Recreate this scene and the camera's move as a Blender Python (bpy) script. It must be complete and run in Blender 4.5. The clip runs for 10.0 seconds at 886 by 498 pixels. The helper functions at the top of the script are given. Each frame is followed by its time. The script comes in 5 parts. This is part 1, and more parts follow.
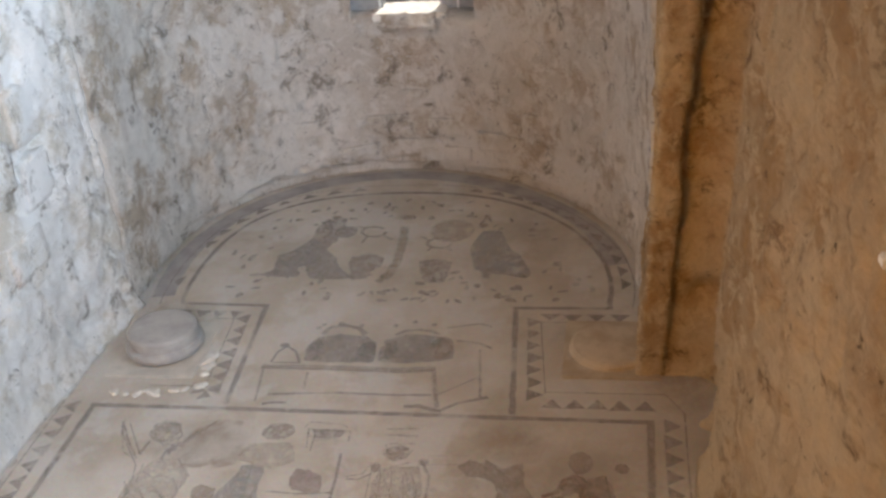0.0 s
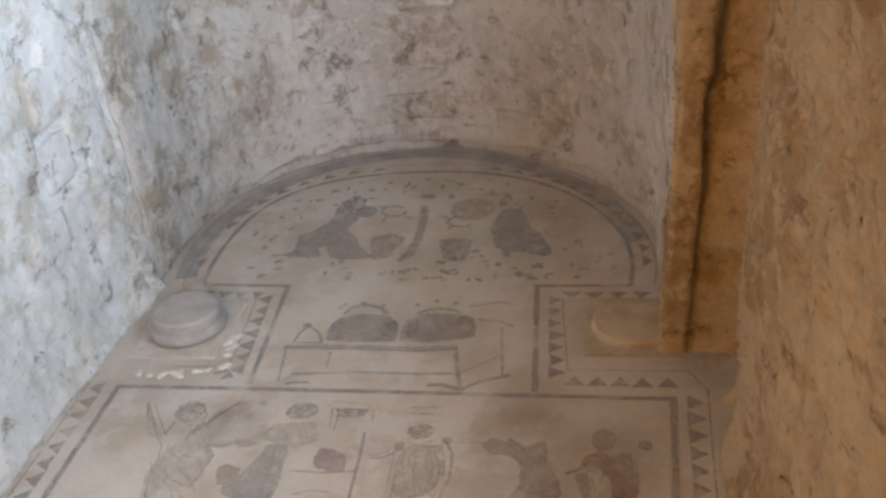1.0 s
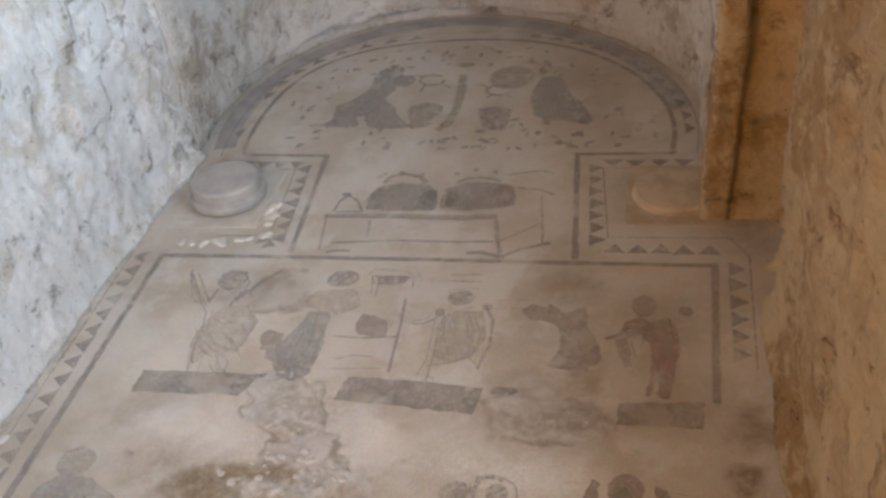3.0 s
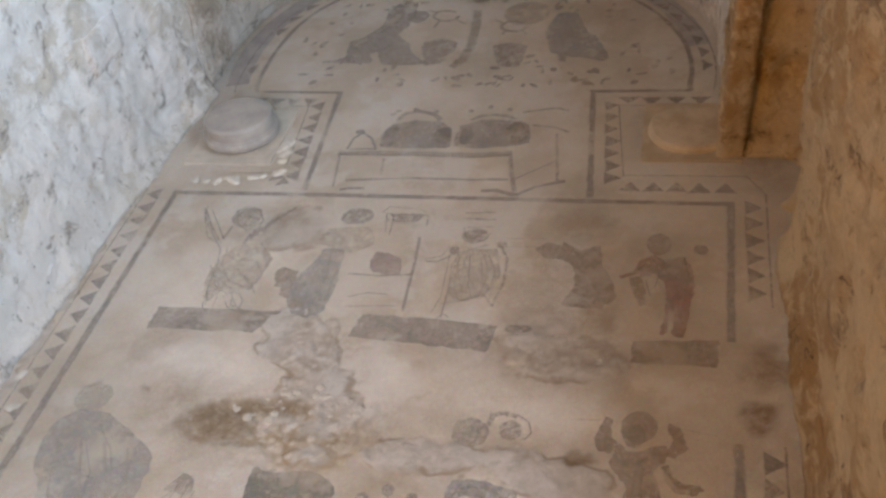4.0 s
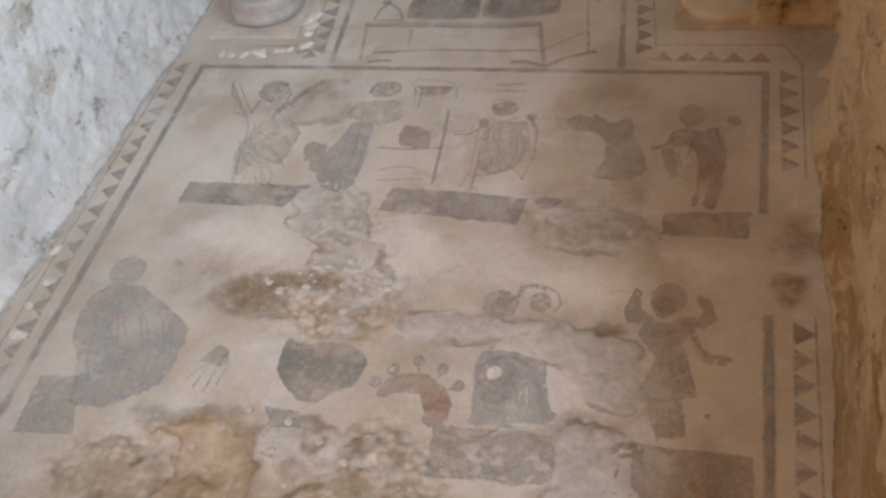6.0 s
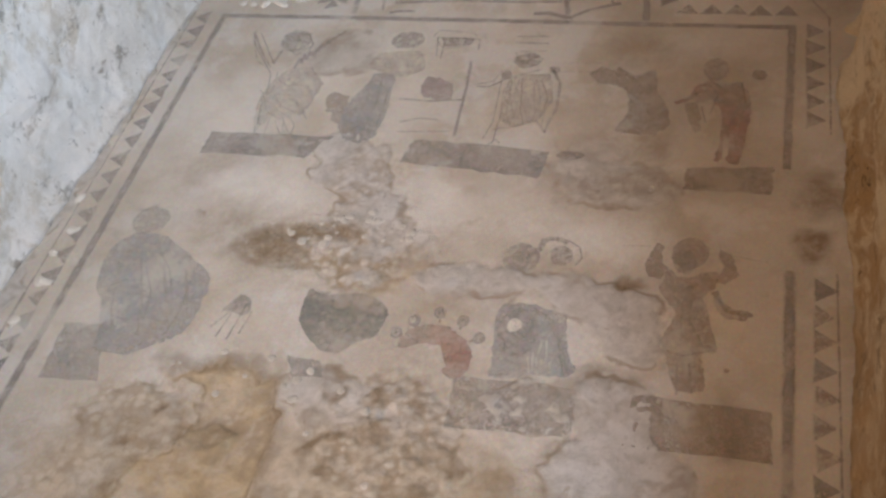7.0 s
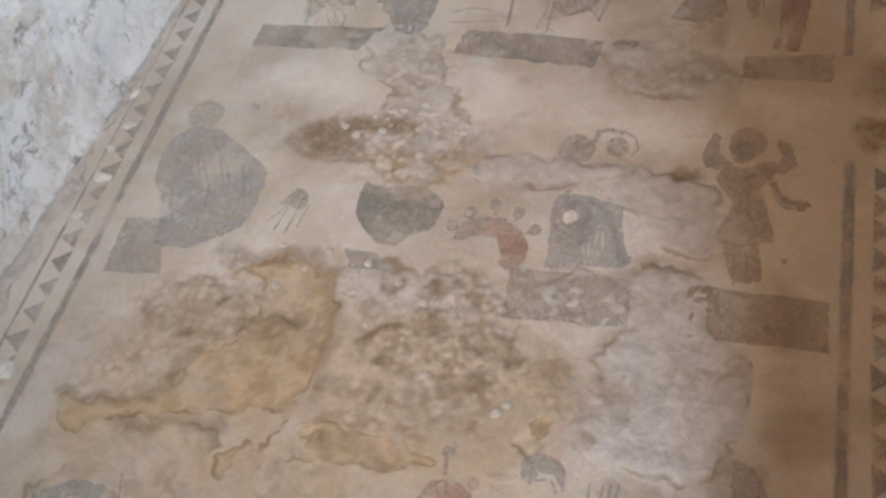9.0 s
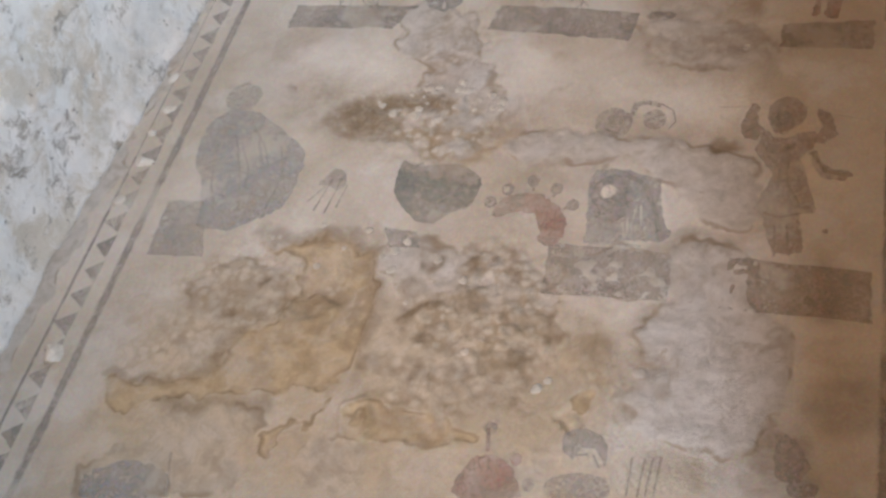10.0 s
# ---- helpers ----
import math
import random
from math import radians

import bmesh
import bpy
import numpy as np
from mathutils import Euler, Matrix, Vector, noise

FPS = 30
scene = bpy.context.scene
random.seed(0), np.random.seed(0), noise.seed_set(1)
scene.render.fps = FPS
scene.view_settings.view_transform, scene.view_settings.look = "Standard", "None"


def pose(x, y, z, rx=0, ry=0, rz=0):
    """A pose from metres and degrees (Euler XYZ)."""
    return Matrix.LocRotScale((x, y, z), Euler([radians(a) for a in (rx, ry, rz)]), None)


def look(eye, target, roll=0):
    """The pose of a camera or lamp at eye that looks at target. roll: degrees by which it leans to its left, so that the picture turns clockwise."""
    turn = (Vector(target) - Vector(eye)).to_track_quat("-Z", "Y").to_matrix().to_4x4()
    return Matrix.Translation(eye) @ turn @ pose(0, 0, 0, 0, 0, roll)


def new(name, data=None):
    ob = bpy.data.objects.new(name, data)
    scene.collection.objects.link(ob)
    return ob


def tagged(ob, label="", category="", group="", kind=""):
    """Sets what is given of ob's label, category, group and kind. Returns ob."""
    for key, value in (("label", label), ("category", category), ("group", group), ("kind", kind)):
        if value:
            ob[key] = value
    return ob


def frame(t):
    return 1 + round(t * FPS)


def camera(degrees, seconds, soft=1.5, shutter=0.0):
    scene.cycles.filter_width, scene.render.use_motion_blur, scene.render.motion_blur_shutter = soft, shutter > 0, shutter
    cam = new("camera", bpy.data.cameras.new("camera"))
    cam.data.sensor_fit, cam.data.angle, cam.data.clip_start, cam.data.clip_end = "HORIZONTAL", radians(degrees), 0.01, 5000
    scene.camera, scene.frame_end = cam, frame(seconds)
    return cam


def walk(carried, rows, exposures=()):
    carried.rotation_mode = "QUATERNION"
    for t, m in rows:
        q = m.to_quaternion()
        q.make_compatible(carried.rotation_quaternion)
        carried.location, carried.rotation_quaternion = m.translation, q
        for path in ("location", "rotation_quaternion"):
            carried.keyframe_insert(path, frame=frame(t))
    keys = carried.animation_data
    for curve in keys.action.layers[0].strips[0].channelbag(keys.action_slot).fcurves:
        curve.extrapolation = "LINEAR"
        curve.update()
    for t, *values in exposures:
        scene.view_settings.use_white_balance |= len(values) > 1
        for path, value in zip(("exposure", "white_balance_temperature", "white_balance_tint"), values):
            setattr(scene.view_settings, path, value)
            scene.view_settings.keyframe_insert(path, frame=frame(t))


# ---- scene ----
cam = camera(43.1, 10.0, soft=2.8)
PATH = [
    (0, (1.607, -5.491, 4.041), (1.289, -3.747, 3.117), -4.7),
    (0.5, (1.605, -5.484, 4.029), (1.27, -3.746, 3.099), -5.3),
    (1, (1.593, -5.493, 4.042), (1.242, -3.771, 3.087), -5.9),
    (1.5, (1.593, -5.513, 3.996), (1.219, -3.821, 2.999), -6.4),
    (2, (1.596, -5.503, 4.012), (1.2, -3.849, 2.96), -6.9),
    (2.5, (1.594, -5.494, 3.979), (1.184, -3.864, 2.896), -7.4),
    (3, (1.563, -5.502, 3.982), (1.15, -3.907, 2.848), -7.7),
    (4.5, (1.547, -5.491, 3.962), (1.1, -4.003, 2.702), -9.0),
    (5, (1.555, -5.49, 3.957), (1.095, -4.046, 2.652), -9.9),
    (5.5, (1.548, -5.488, 3.947), (1.082, -4.08, 2.605), -10.2),
    (7, (1.518, -5.501, 3.967), (1.02, -4.2, 2.532), -11.5),
    (7.5, (1.517, -5.505, 3.967), (1.009, -4.229, 2.513), -10.7),
    (8, (1.492, -5.515, 3.973), (0.983, -4.294, 2.473), -11.4),
    (8.5, (1.482, -5.512, 3.988), (0.956, -4.336, 2.458), -12.7),
    (9, (1.465, -5.521, 4.0), (0.908, -4.385, 2.45), -15.8),
    (9.5, (1.485, -5.507, 4.02), (0.882, -4.413, 2.459), -18.9),
    (10, (1.483, -5.517, 4.024), (0.859, -4.436, 2.461), -20.0),
]
walk(cam, [(t, look(eye, target, roll)) for t, eye, target, roll in PATH])

import itertools

# ---- world and light ----
world = bpy.data.worlds.new("sky")
scene.world = world
world.use_nodes = True
wn = world.node_tree
sky = wn.nodes.new("ShaderNodeTexSky")
sky.sky_type, sky.sun_disc = "NISHITA", False
SUN_EL, SUN_AZ = 62.0, 8.0          # degrees; azimuth from +y towards +x
sky.sun_elevation, sky.sun_rotation = radians(SUN_EL), radians(SUN_AZ)
wn.links.new(sky.outputs[0], wn.nodes["Background"].inputs[0])
wn.nodes["Background"].inputs[1].default_value = 0.05


def lamp(name, kind, power, colour, m):
    data = bpy.data.lights.new(name, kind)
    data.energy, data.color = power, colour
    ob = new(name, data)
    ob.matrix_world = m
    return data


sun = lamp("sun", "SUN", 5.0, (1.0, 0.93, 0.82),
           look((0, 0, 0), (-math.sin(radians(SUN_AZ)) * math.cos(radians(SUN_EL)),
                            -math.cos(radians(SUN_AZ)) * math.cos(radians(SUN_EL)), -math.sin(radians(SUN_EL)))))
sun.angle = radians(0.5)
# daylight: a long high opening in the east wall, and a tall slit in the south wall
day = lamp("daylight", "AREA", 525.0, (0.66, 0.82, 1.0), look((2.72, -0.9, 4.03), (-3.0, -0.7, 3.8)))
day.shape, day.size, day.size_y = "RECTANGLE", 4.0, 0.66
slit = lamp("slit_daylight", "AREA", 510.0, (0.68, 0.82, 1.0), look((2.22, -7.95, 3.8), (0.2, 1.0, 3.3)))
slit.shape, slit.size, slit.size_y = "RECTANGLE", 0.24, 1.7
# warm lamp high on the west side, beside the visitors' stand
warm = lamp("warm_lamp", "AREA", 66.0, (1.0, 0.46, 0.095), look((-1.9, -6.6, 4.3), (1.9, 0.5, 1.3)))
warm.shape, warm.size, warm.spread = "DISK", 0.95, radians(92)


# ---- small node kit ----
def material(name):
    m = bpy.data.materials.new(name)
    m.use_nodes = True
    nt = m.node_tree
    return m, nt, nt.nodes["Principled BSDF"]


def put(nt, socket, value):
    if isinstance(value, bpy.types.NodeSocket):
        nt.links.new(value, socket)
    elif isinstance(value, (tuple, list)) and len(value) == 3 and socket.type == "RGBA":
        socket.default_value = (*value, 1)
    else:
        socket.default_value = value


def coords(nt):
    return nt.nodes.new("ShaderNodeNewGeometry").outputs["Position"]


def noise_tex(nt, vec, scale, detail=4, rough=0.55, colour=False):
    n = nt.nodes.new("ShaderNodeTexNoise")
    put(nt, n.inputs["Vector"], vec)
    n.inputs["Scale"].default_value, n.inputs["Detail"].default_value = scale, detail
    n.inputs["Roughness"].default_value = rough
    return n.outputs["Color" if colour else "Fac"]


def cells(nt, vec, scale, feature="F1", colour=False):
    n = nt.nodes.new("ShaderNodeTexVoronoi")
    n.feature = feature
    put(nt, n.inputs["Vector"], vec)
    n.inputs["Scale"].default_value = scale
    return n.outputs["Color" if colour else "Distance"]


def calc(nt, op, a, b=0.5):
    n = nt.nodes.new("ShaderNodeMath")
    n.operation = op
    put(nt, n.inputs[0], a)
    put(nt, n.inputs[1], b)
    return n.outputs[0]


def vcalc(nt, op, a, b):
    n = nt.nodes.new("ShaderNodeVectorMath")
    n.operation = op
    put(nt, n.inputs[0], a)
    if op == "SCALE":
        put(nt, n.inputs["Scale"], b)
    elif op != "LENGTH":
        put(nt, n.inputs[1], b)
    return n.outputs["Value" if op == "LENGTH" else "Vector"]


def remap(nt, v, a, b, lo=0.0, hi=1.0):
    n = nt.nodes.new("ShaderNodeMapRange")
    n.interpolation_type = "SMOOTHSTEP"
    put(nt, n.inputs[0], v)
    for k, x in zip((1, 2, 3, 4), (a, b, lo, hi)):
        n.inputs[k].default_value = x
    return n.outputs[0]


def blend(nt, fac, a, b, kind="MIX"):
    n = nt.nodes.new("ShaderNodeMix")
    n.data_type, n.blend_type = "RGBA", kind
    put(nt, n.inputs[0], fac)
    put(nt, n.inputs[6], a)
    put(nt, n.inputs[7], b)
    return n.outputs[2]


def bump(nt, bsdf, height, strength, distance):
    n = nt.nodes.new("ShaderNodeBump")
    n.inputs["Strength"].default_value, n.inputs["Distance"].default_value = strength, distance
    put(nt, n.inputs["Height"], height)
    put(nt, bsdf.inputs["Normal"], n.outputs[0])


def masonry(name, light, mid, dark, tint, salt, stretch=1.0, relief=1.0):
    """Old lime plaster over rubble: pale crust, bare stone, soot and rust-brown washes, pits and fine grain."""
    m, nt, b = material(name)
    p = vcalc(nt, "MULTIPLY", vcalc(nt, "ADD", coords(nt), (salt, salt * 1.7, 0)), (1.0, stretch, 1.0))
    warp = vcalc(nt, "ADD", p, vcalc(nt, "SCALE", noise_tex(nt, p, 3.0, 4, 0.6, True), 0.30))
    c = blend(nt, remap(nt, noise_tex(nt, warp, 1.1, 6, 0.6), 0.38, 0.62), mid, light)
    c = blend(nt, remap(nt, noise_tex(nt, warp, 1.9, 8, 0.68), 0.47, 0.60, 0, 0.9), c, tint)
    c = blend(nt, remap(nt, noise_tex(nt, warp, 4.2, 9, 0.74), 0.54, 0.64, 0, 0.85), c, dark)
    crust = remap(nt, noise_tex(nt, warp, 7, 8, 0.72), 0.48, 0.60)
    c = blend(nt, calc(nt, "MULTIPLY", crust, 0.8), c, light)
    pits = remap(nt, noise_tex(nt, warp, 19, 6, 0.75), 0.61, 0.68)
    c = blend(nt, calc(nt, "MULTIPLY", pits, 0.85), c, tuple(0.4 * v for v in dark))
    c = blend(nt, 0.45, c, blend(nt, noise_tex(nt, p, 60, 5, 0.7), (0.2,) * 3, (0.8,) * 3), "OVERLAY")
    put(nt, b.inputs["Base Color"], c)
    b.inputs["Roughness"].default_value = 0.92
    h = calc(nt, "ADD", noise_tex(nt, warp, 12, 9, 0.72), calc(nt, "MULTIPLY", noise_tex(nt, p, 55, 6, 0.75), 0.45))
    h = calc(nt, "ADD", h, calc(nt, "MULTIPLY", crust, 0.18))
    bump(nt, b, calc(nt, "SUBTRACT", h, calc(nt, "MULTIPLY", pits, 0.55)), relief, 0.03)
    return m


M_WEST = masonry("pale_plaster", (0.81, 0.79, 0.77), (0.70, 0.675, 0.64), (0.27, 0.24, 0.205), (0.58, 0.525, 0.45), 3.1, 1.0, 0.8)
M_EAST = masonry("earthy_plaster", (0.56, 0.44, 0.28), (0.42, 0.305, 0.18), (0.17, 0.105, 0.05), (0.33, 0.205, 0.09), 11.7, 0.45)
M_APSE = masonry("apse_plaster", (0.68, 0.65, 0.61), (0.53, 0.49, 0.44), (0.20, 0.17, 0.14), (0.41, 0.34, 0.265), 23.3, 1.0, 0.9)
# near black for surfaces out of view, so that less light bounces back
M_BOUNCE_CUT = masonry("bounce_cutting_plaster", (0.14, 0.125, 0.11), (0.11, 0.10, 0.085), (0.07, 0.06, 0.05), (0.10, 0.085, 0.07), 51.0)


def attribute(nt, name):
    n = nt.nodes.new("ShaderNodeAttribute")
    n.attribute_name = name
    return n.outputs["Fac"]


def tesserae(name, colour, wear, salt=0.0):
    """Small mosaic stones of one hue, each a little different, worn through to the bedding in places and along the edges."""
    m, nt, b = material(name)
    p = coords(nt)
    q = vcalc(nt, "ADD", p, (salt, -salt, 0))
    tone = cells(nt, p, 95, "F1", True)
    c = blend(nt, 0.25, colour, tone, "SOFT_LIGHT")
    c = blend(nt, remap(nt, noise_tex(nt, q, 4, 8, 0.72), 0.36, 0.66, 0.05, 0.75), c, (0.50, 0.45, 0.385))
    joint = remap(nt, cells(nt, p, 95, "DISTANCE_TO_EDGE"), 0.0, 0.10)
    c = blend(nt, calc(nt, "MULTIPLY", calc(nt, "SUBTRACT", 1.0, joint), 0.45), c, (0.45, 0.40, 0.33))
    put(nt, b.inputs["Base Color"], c)
    b.inputs["Roughness"].default_value = 0.65
    bump(nt, b, calc(nt, "ADD", joint, noise_tex(nt, p, 30, 3)), 0.3, 0.004)
    fine = noise_tex(nt, p, 85, 3, 0.7)
    holes = calc(nt, "ADD", calc(nt, "MULTIPLY", noise_tex(nt, q, 15, 8, 0.75), 0.6), calc(nt, "MULTIPLY", fine, 0.4))
    gone = remap(nt, holes, 0.59 - 0.38 * wear, 0.76 - 0.30 * wear, 0.22 * wear, 0.90)
    edge = calc(nt, "ADD", attribute(nt, "inner"), calc(nt, "MULTIPLY", calc(nt, "SUBTRACT", fine, 0.5), 0.9))
    veil = remap(nt, noise_tex(nt, p, 2.6, 8, 0.70), 0.39, 0.63, 0.04, 0.78)
    sway = vcalc(nt, "MULTIPLY", vcalc(nt, "ADD", q, vcalc(nt, "SCALE", noise_tex(nt, q, 5, 3, 0.5, True), 0.12)), (1.0, 0.42, 1.0))
    fold = calc(nt, "ABSOLUTE", calc(nt, "SUBTRACT", noise_tex(nt, sway, 13, 2, 0.45), 0.5))
    fold = calc(nt, "MULTIPLY", remap(nt, fold, 0.030, 0.010), remap(nt, noise_tex(nt, q, 9, 4), 0.42, 0.55, 0.0, 0.75 * min(1.0, 2.2 * wear)))
    veil = calc(nt, "MAXIMUM", veil, fold)
    left = calc(nt, "MULTIPLY", remap(nt, edge, 0.05, 0.70), calc(nt, "SUBTRACT", 1.0, calc(nt, "MAXIMUM", gone, veil)))
    clear = nt.nodes.new("ShaderNodeBsdfTransparent")
    mixer = nt.nodes.new("ShaderNodeMixShader")
    nt.links.new(left, mixer.inputs[0])
    nt.links.new(clear.outputs[0], mixer.inputs[1])
    nt.links.new(b.outputs[0], mixer.inputs[2])
    nt.links.new(mixer.outputs[0], nt.nodes["Material Output"].inputs[0])
    return m


T_DARK = tesserae("dark_tesserae", (0.205, 0.185, 0.185), 0.36, 1)
T_GREY = tesserae("grey_tesserae", (0.26, 0.245, 0.245), 0.42, 5)
T_BLUE = tesserae("slate_tesserae", (0.285, 0.295, 0.31), 0.44, 9)
T_MAUVE = tesserae("mauve_tesserae", (0.29, 0.25, 0.23), 0.56, 13)
T_BROWN = tesserae("brown_tesserae", (0.28, 0.22, 0.18), 0.42, 17)
T_PLUM = tesserae("plum_tesserae", (0.29, 0.22, 0.22), 0.36, 21)
T_RED = tesserae("red_tesserae", (0.265, 0.135, 0.105), 0.26, 25)
T_OLIVE = tesserae("olive_tesserae", (0.36, 0.31, 0.22), 0.46, 29)
T_BOWL = tesserae("green_grey_tesserae", (0.115, 0.119, 0.110), 0.03, 33)
T_PALE = tesserae("pale_tesserae", (0.58, 0.51, 0.43), 0.40, 37)
T_FADE = tesserae("faded_tesserae", (0.46, 0.42, 0.37), 0.52, 41)
T_WHITE = tesserae("white_tesserae", (0.74, 0.71, 0.66), 0.25, 45)


def floor_material():
    """Cream tesserae with grey repair mortar, bare ochre bedding and brown damp, each where the floor says so."""
    m, nt, b = material("cream_mosaic")
    p = coords(nt)
    warp = vcalc(nt, "ADD", p, vcalc(nt, "SCALE", noise_tex(nt, p, 4.0, 4, 0.6, True), 0.22))
    mortar, ochre, damp, low, rubble, pale = (attribute(nt, k) for k in ("mortar", "ochre", "damp", "low", "rubble", "pale"))
    tone = cells(nt, p, 95, "F1", True)
    joint = remap(nt, cells(nt, p, 95, "DISTANCE_TO_EDGE"), 0.0, 0.10)
    c = blend(nt, remap(nt, noise_tex(nt, warp, 1.6, 6, 0.6), 0.35, 0.65), (0.58, 0.535, 0.475), (0.455, 0.405, 0.34))
    c = blend(nt, remap(nt, noise_tex(nt, warp, 3.4, 7, 0.66), 0.49, 0.68, 0, 0.45), c, (0.36, 0.285, 0.195))
    c = blend(nt, remap(nt, noise_tex(nt, warp, 2.4, 7, 0.6), 0.50, 0.62, 0, 0.75), c, (0.61, 0.585, 0.55))
    c = blend(nt, calc(nt, "MULTIPLY", pale, remap(nt, noise_tex(nt, warp, 5, 6, 0.65), 0.30, 0.60, 0.45, 0.9)), c, (0.69, 0.655, 0.60))
    c = blend(nt, 0.16, c, tone, "SOFT_LIGHT")
    c = blend(nt, calc(nt, "MULTIPLY", calc(nt, "SUBTRACT", 1.0, joint), 0.30), c, (0.36, 0.31, 0.24))
    lumps = noise_tex(nt, warp, 9, 7, 0.65)
    grey = blend(nt, remap(nt, lumps, 0.35, 0.65), (0.40, 0.37, 0.335), (0.54, 0.515, 0.485))
    grey = blend(nt, remap(nt, noise_tex(nt, warp, 22, 5, 0.7), 0.55, 0.72, 0, 0.6), grey, (0.30, 0.25, 0.19))
    c = blend(nt, remap(nt, mortar, 0.16, 0.48, 0, 0.92), c, grey)
    yellow = blend(nt, remap(nt, lumps, 0.3, 0.7), (0.31, 0.215, 0.105), (0.53, 0.40, 0.235))
    crumbs = remap(nt, noise_tex(nt, warp, 6.5, 8, 0.7), 0.36, 0.58, 0.55, 1.0)
    c = blend(nt, calc(nt, "MULTIPLY", remap(nt, ochre, 0.03, 0.85, 0, 0.85), crumbs), c, yellow)
    # mortar edges outlined darker in the colour, to strengthen their relief
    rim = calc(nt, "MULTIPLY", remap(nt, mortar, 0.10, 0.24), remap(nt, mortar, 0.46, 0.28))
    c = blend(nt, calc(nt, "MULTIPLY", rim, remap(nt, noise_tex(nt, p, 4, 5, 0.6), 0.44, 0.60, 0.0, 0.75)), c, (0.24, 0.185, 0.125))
    knob = cells(nt, vcalc(nt, "ADD", p, vcalc(nt, "SCALE", noise_tex(nt, p, 14, 4, 0.6, True), 0.05)), 19)
    heap = blend(nt, remap(nt, knob, 0.22, 0.62), (0.54, 0.475, 0.39), (0.29, 0.215, 0.13))
    c = blend(nt, calc(nt, "MULTIPLY", rubble, remap(nt, noise_tex(nt, p, 8, 5), 0.38, 0.60, 0.0, 0.8)), c, heap)
    # edge of the sunken bedding, likewise darkened in the colour
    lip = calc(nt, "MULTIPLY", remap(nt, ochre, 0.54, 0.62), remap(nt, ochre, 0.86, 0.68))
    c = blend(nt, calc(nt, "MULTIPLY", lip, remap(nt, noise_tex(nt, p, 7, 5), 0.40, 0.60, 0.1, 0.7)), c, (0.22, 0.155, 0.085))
    # shade of the low hollows, painted into the colour
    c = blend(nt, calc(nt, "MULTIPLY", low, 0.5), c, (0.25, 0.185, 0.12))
    c = blend(nt, calc(nt, "MULTIPLY", damp, remap(nt, noise_tex(nt, warp, 11, 6, 0.7), 0.30, 0.62, 0.35, 0.95)), c, (0.165, 0.11, 0.055))
    c = blend(nt, 0.22, c, blend(nt, noise_tex(nt, p, 150, 2), (0.2,) * 3, (0.8,) * 3), "OVERLAY")
    put(nt, b.inputs["Base Color"], c)
    put(nt, b.inputs["Roughness"], remap(nt, noise_tex(nt, warp, 3, 4), 0.3, 0.7, 0.55, 0.85))
    grain = calc(nt, "ADD", calc(nt, "MULTIPLY", joint, 0.25), noise_tex(nt, warp, 28, 7, 0.68))
    ruin = calc(nt, "MAXIMUM", mortar, ochre)
    h = calc(nt, "ADD", grain, calc(nt, "MULTIPLY", calc(nt, "MULTIPLY", ruin, noise_tex(nt, warp, 13, 8, 0.72)), 2.4))
    h = calc(nt, "SUBTRACT", h, calc(nt, "MULTIPLY", calc(nt, "MULTIPLY", rubble, knob), 1.8))
    bump(nt, b, h, 0.6, 0.014)
    return m


M_FLOOR = floor_material()


def plain_stone(name, a, b_colour, scale, rough_):
    m, nt, b = material(name)
    p = coords(nt)
    c = blend(nt, remap(nt, noise_tex(nt, p, scale, 6, 0.62), 0.35, 0.65), a, b_colour)
    c = blend(nt, 0.3, c, blend(nt, noise_tex(nt, p, 120, 3), (0.25,) * 3, (0.75,) * 3), "OVERLAY")
    put(nt, b.inputs["Base Color"], c)
    b.inputs["Roughness"].default_value = rough_
    bump(nt, b, noise_tex(nt, p, 40, 6, 0.7), 0.4, 0.006)
    return m


M_DRUM = plain_stone("grey_limestone", (0.31, 0.295, 0.28), (0.40, 0.38, 0.355), 5, 0.8)
M_LOW = plain_stone("brown_limestone", (0.36, 0.29, 0.20), (0.48, 0.40, 0.30), 6, 0.85)
M_BASE = plain_stone("pale_limestone", (0.42, 0.39, 0.34), (0.53, 0.49, 0.43), 7, 0.85)
M_CHIP = plain_stone("white_mortar", (0.50, 0.47, 0.42), (0.66, 0.63, 0.58), 14, 0.9)
M_LIME = plain_stone("white_lime", (0.74, 0.71, 0.66), (0.80, 0.78, 0.74), 10, 0.9)
# grey that paints the shade of the trench at the apse wall
M_TRENCH_SHADE = plain_stone("trench_shade_grey", (0.28, 0.265, 0.255), (0.40, 0.38, 0.365), 4, 0.9)
M_METAL = plain_stone("grey_painted_metal", (0.30, 0.31, 0.32), (0.36, 0.37, 0.38), 20, 0.45)
M_WHITE = plain_stone("white_painted_metal", (0.75, 0.75, 0.74), (0.8, 0.8, 0.79), 20, 0.5)


# ---- mesh kit ----
def mesh_object(name, verts, faces, mat, parent=None, label="", category="", kind="", group="", smooth=False):
    me = bpy.data.meshes.new(name)
    me.from_pydata([tuple(v) for v in verts], [], faces)
    me.materials.append(mat)
    if smooth:
        me.polygons.foreach_set("use_smooth", [True] * len(me.polygons))
    me.update()
    ob = new(name, me)
    ob.parent = parent
    return tagged(ob, label, category, group, kind)


def part(name, bm, mat, parent, label="", kind=""):
    me = bpy.data.meshes.new(name)
    bm.to_mesh(me)
    bm.free()
    me.materials.append(mat)
    ob = new(name, me)
    ob.parent = parent
    return tagged(ob, label, kind=kind)


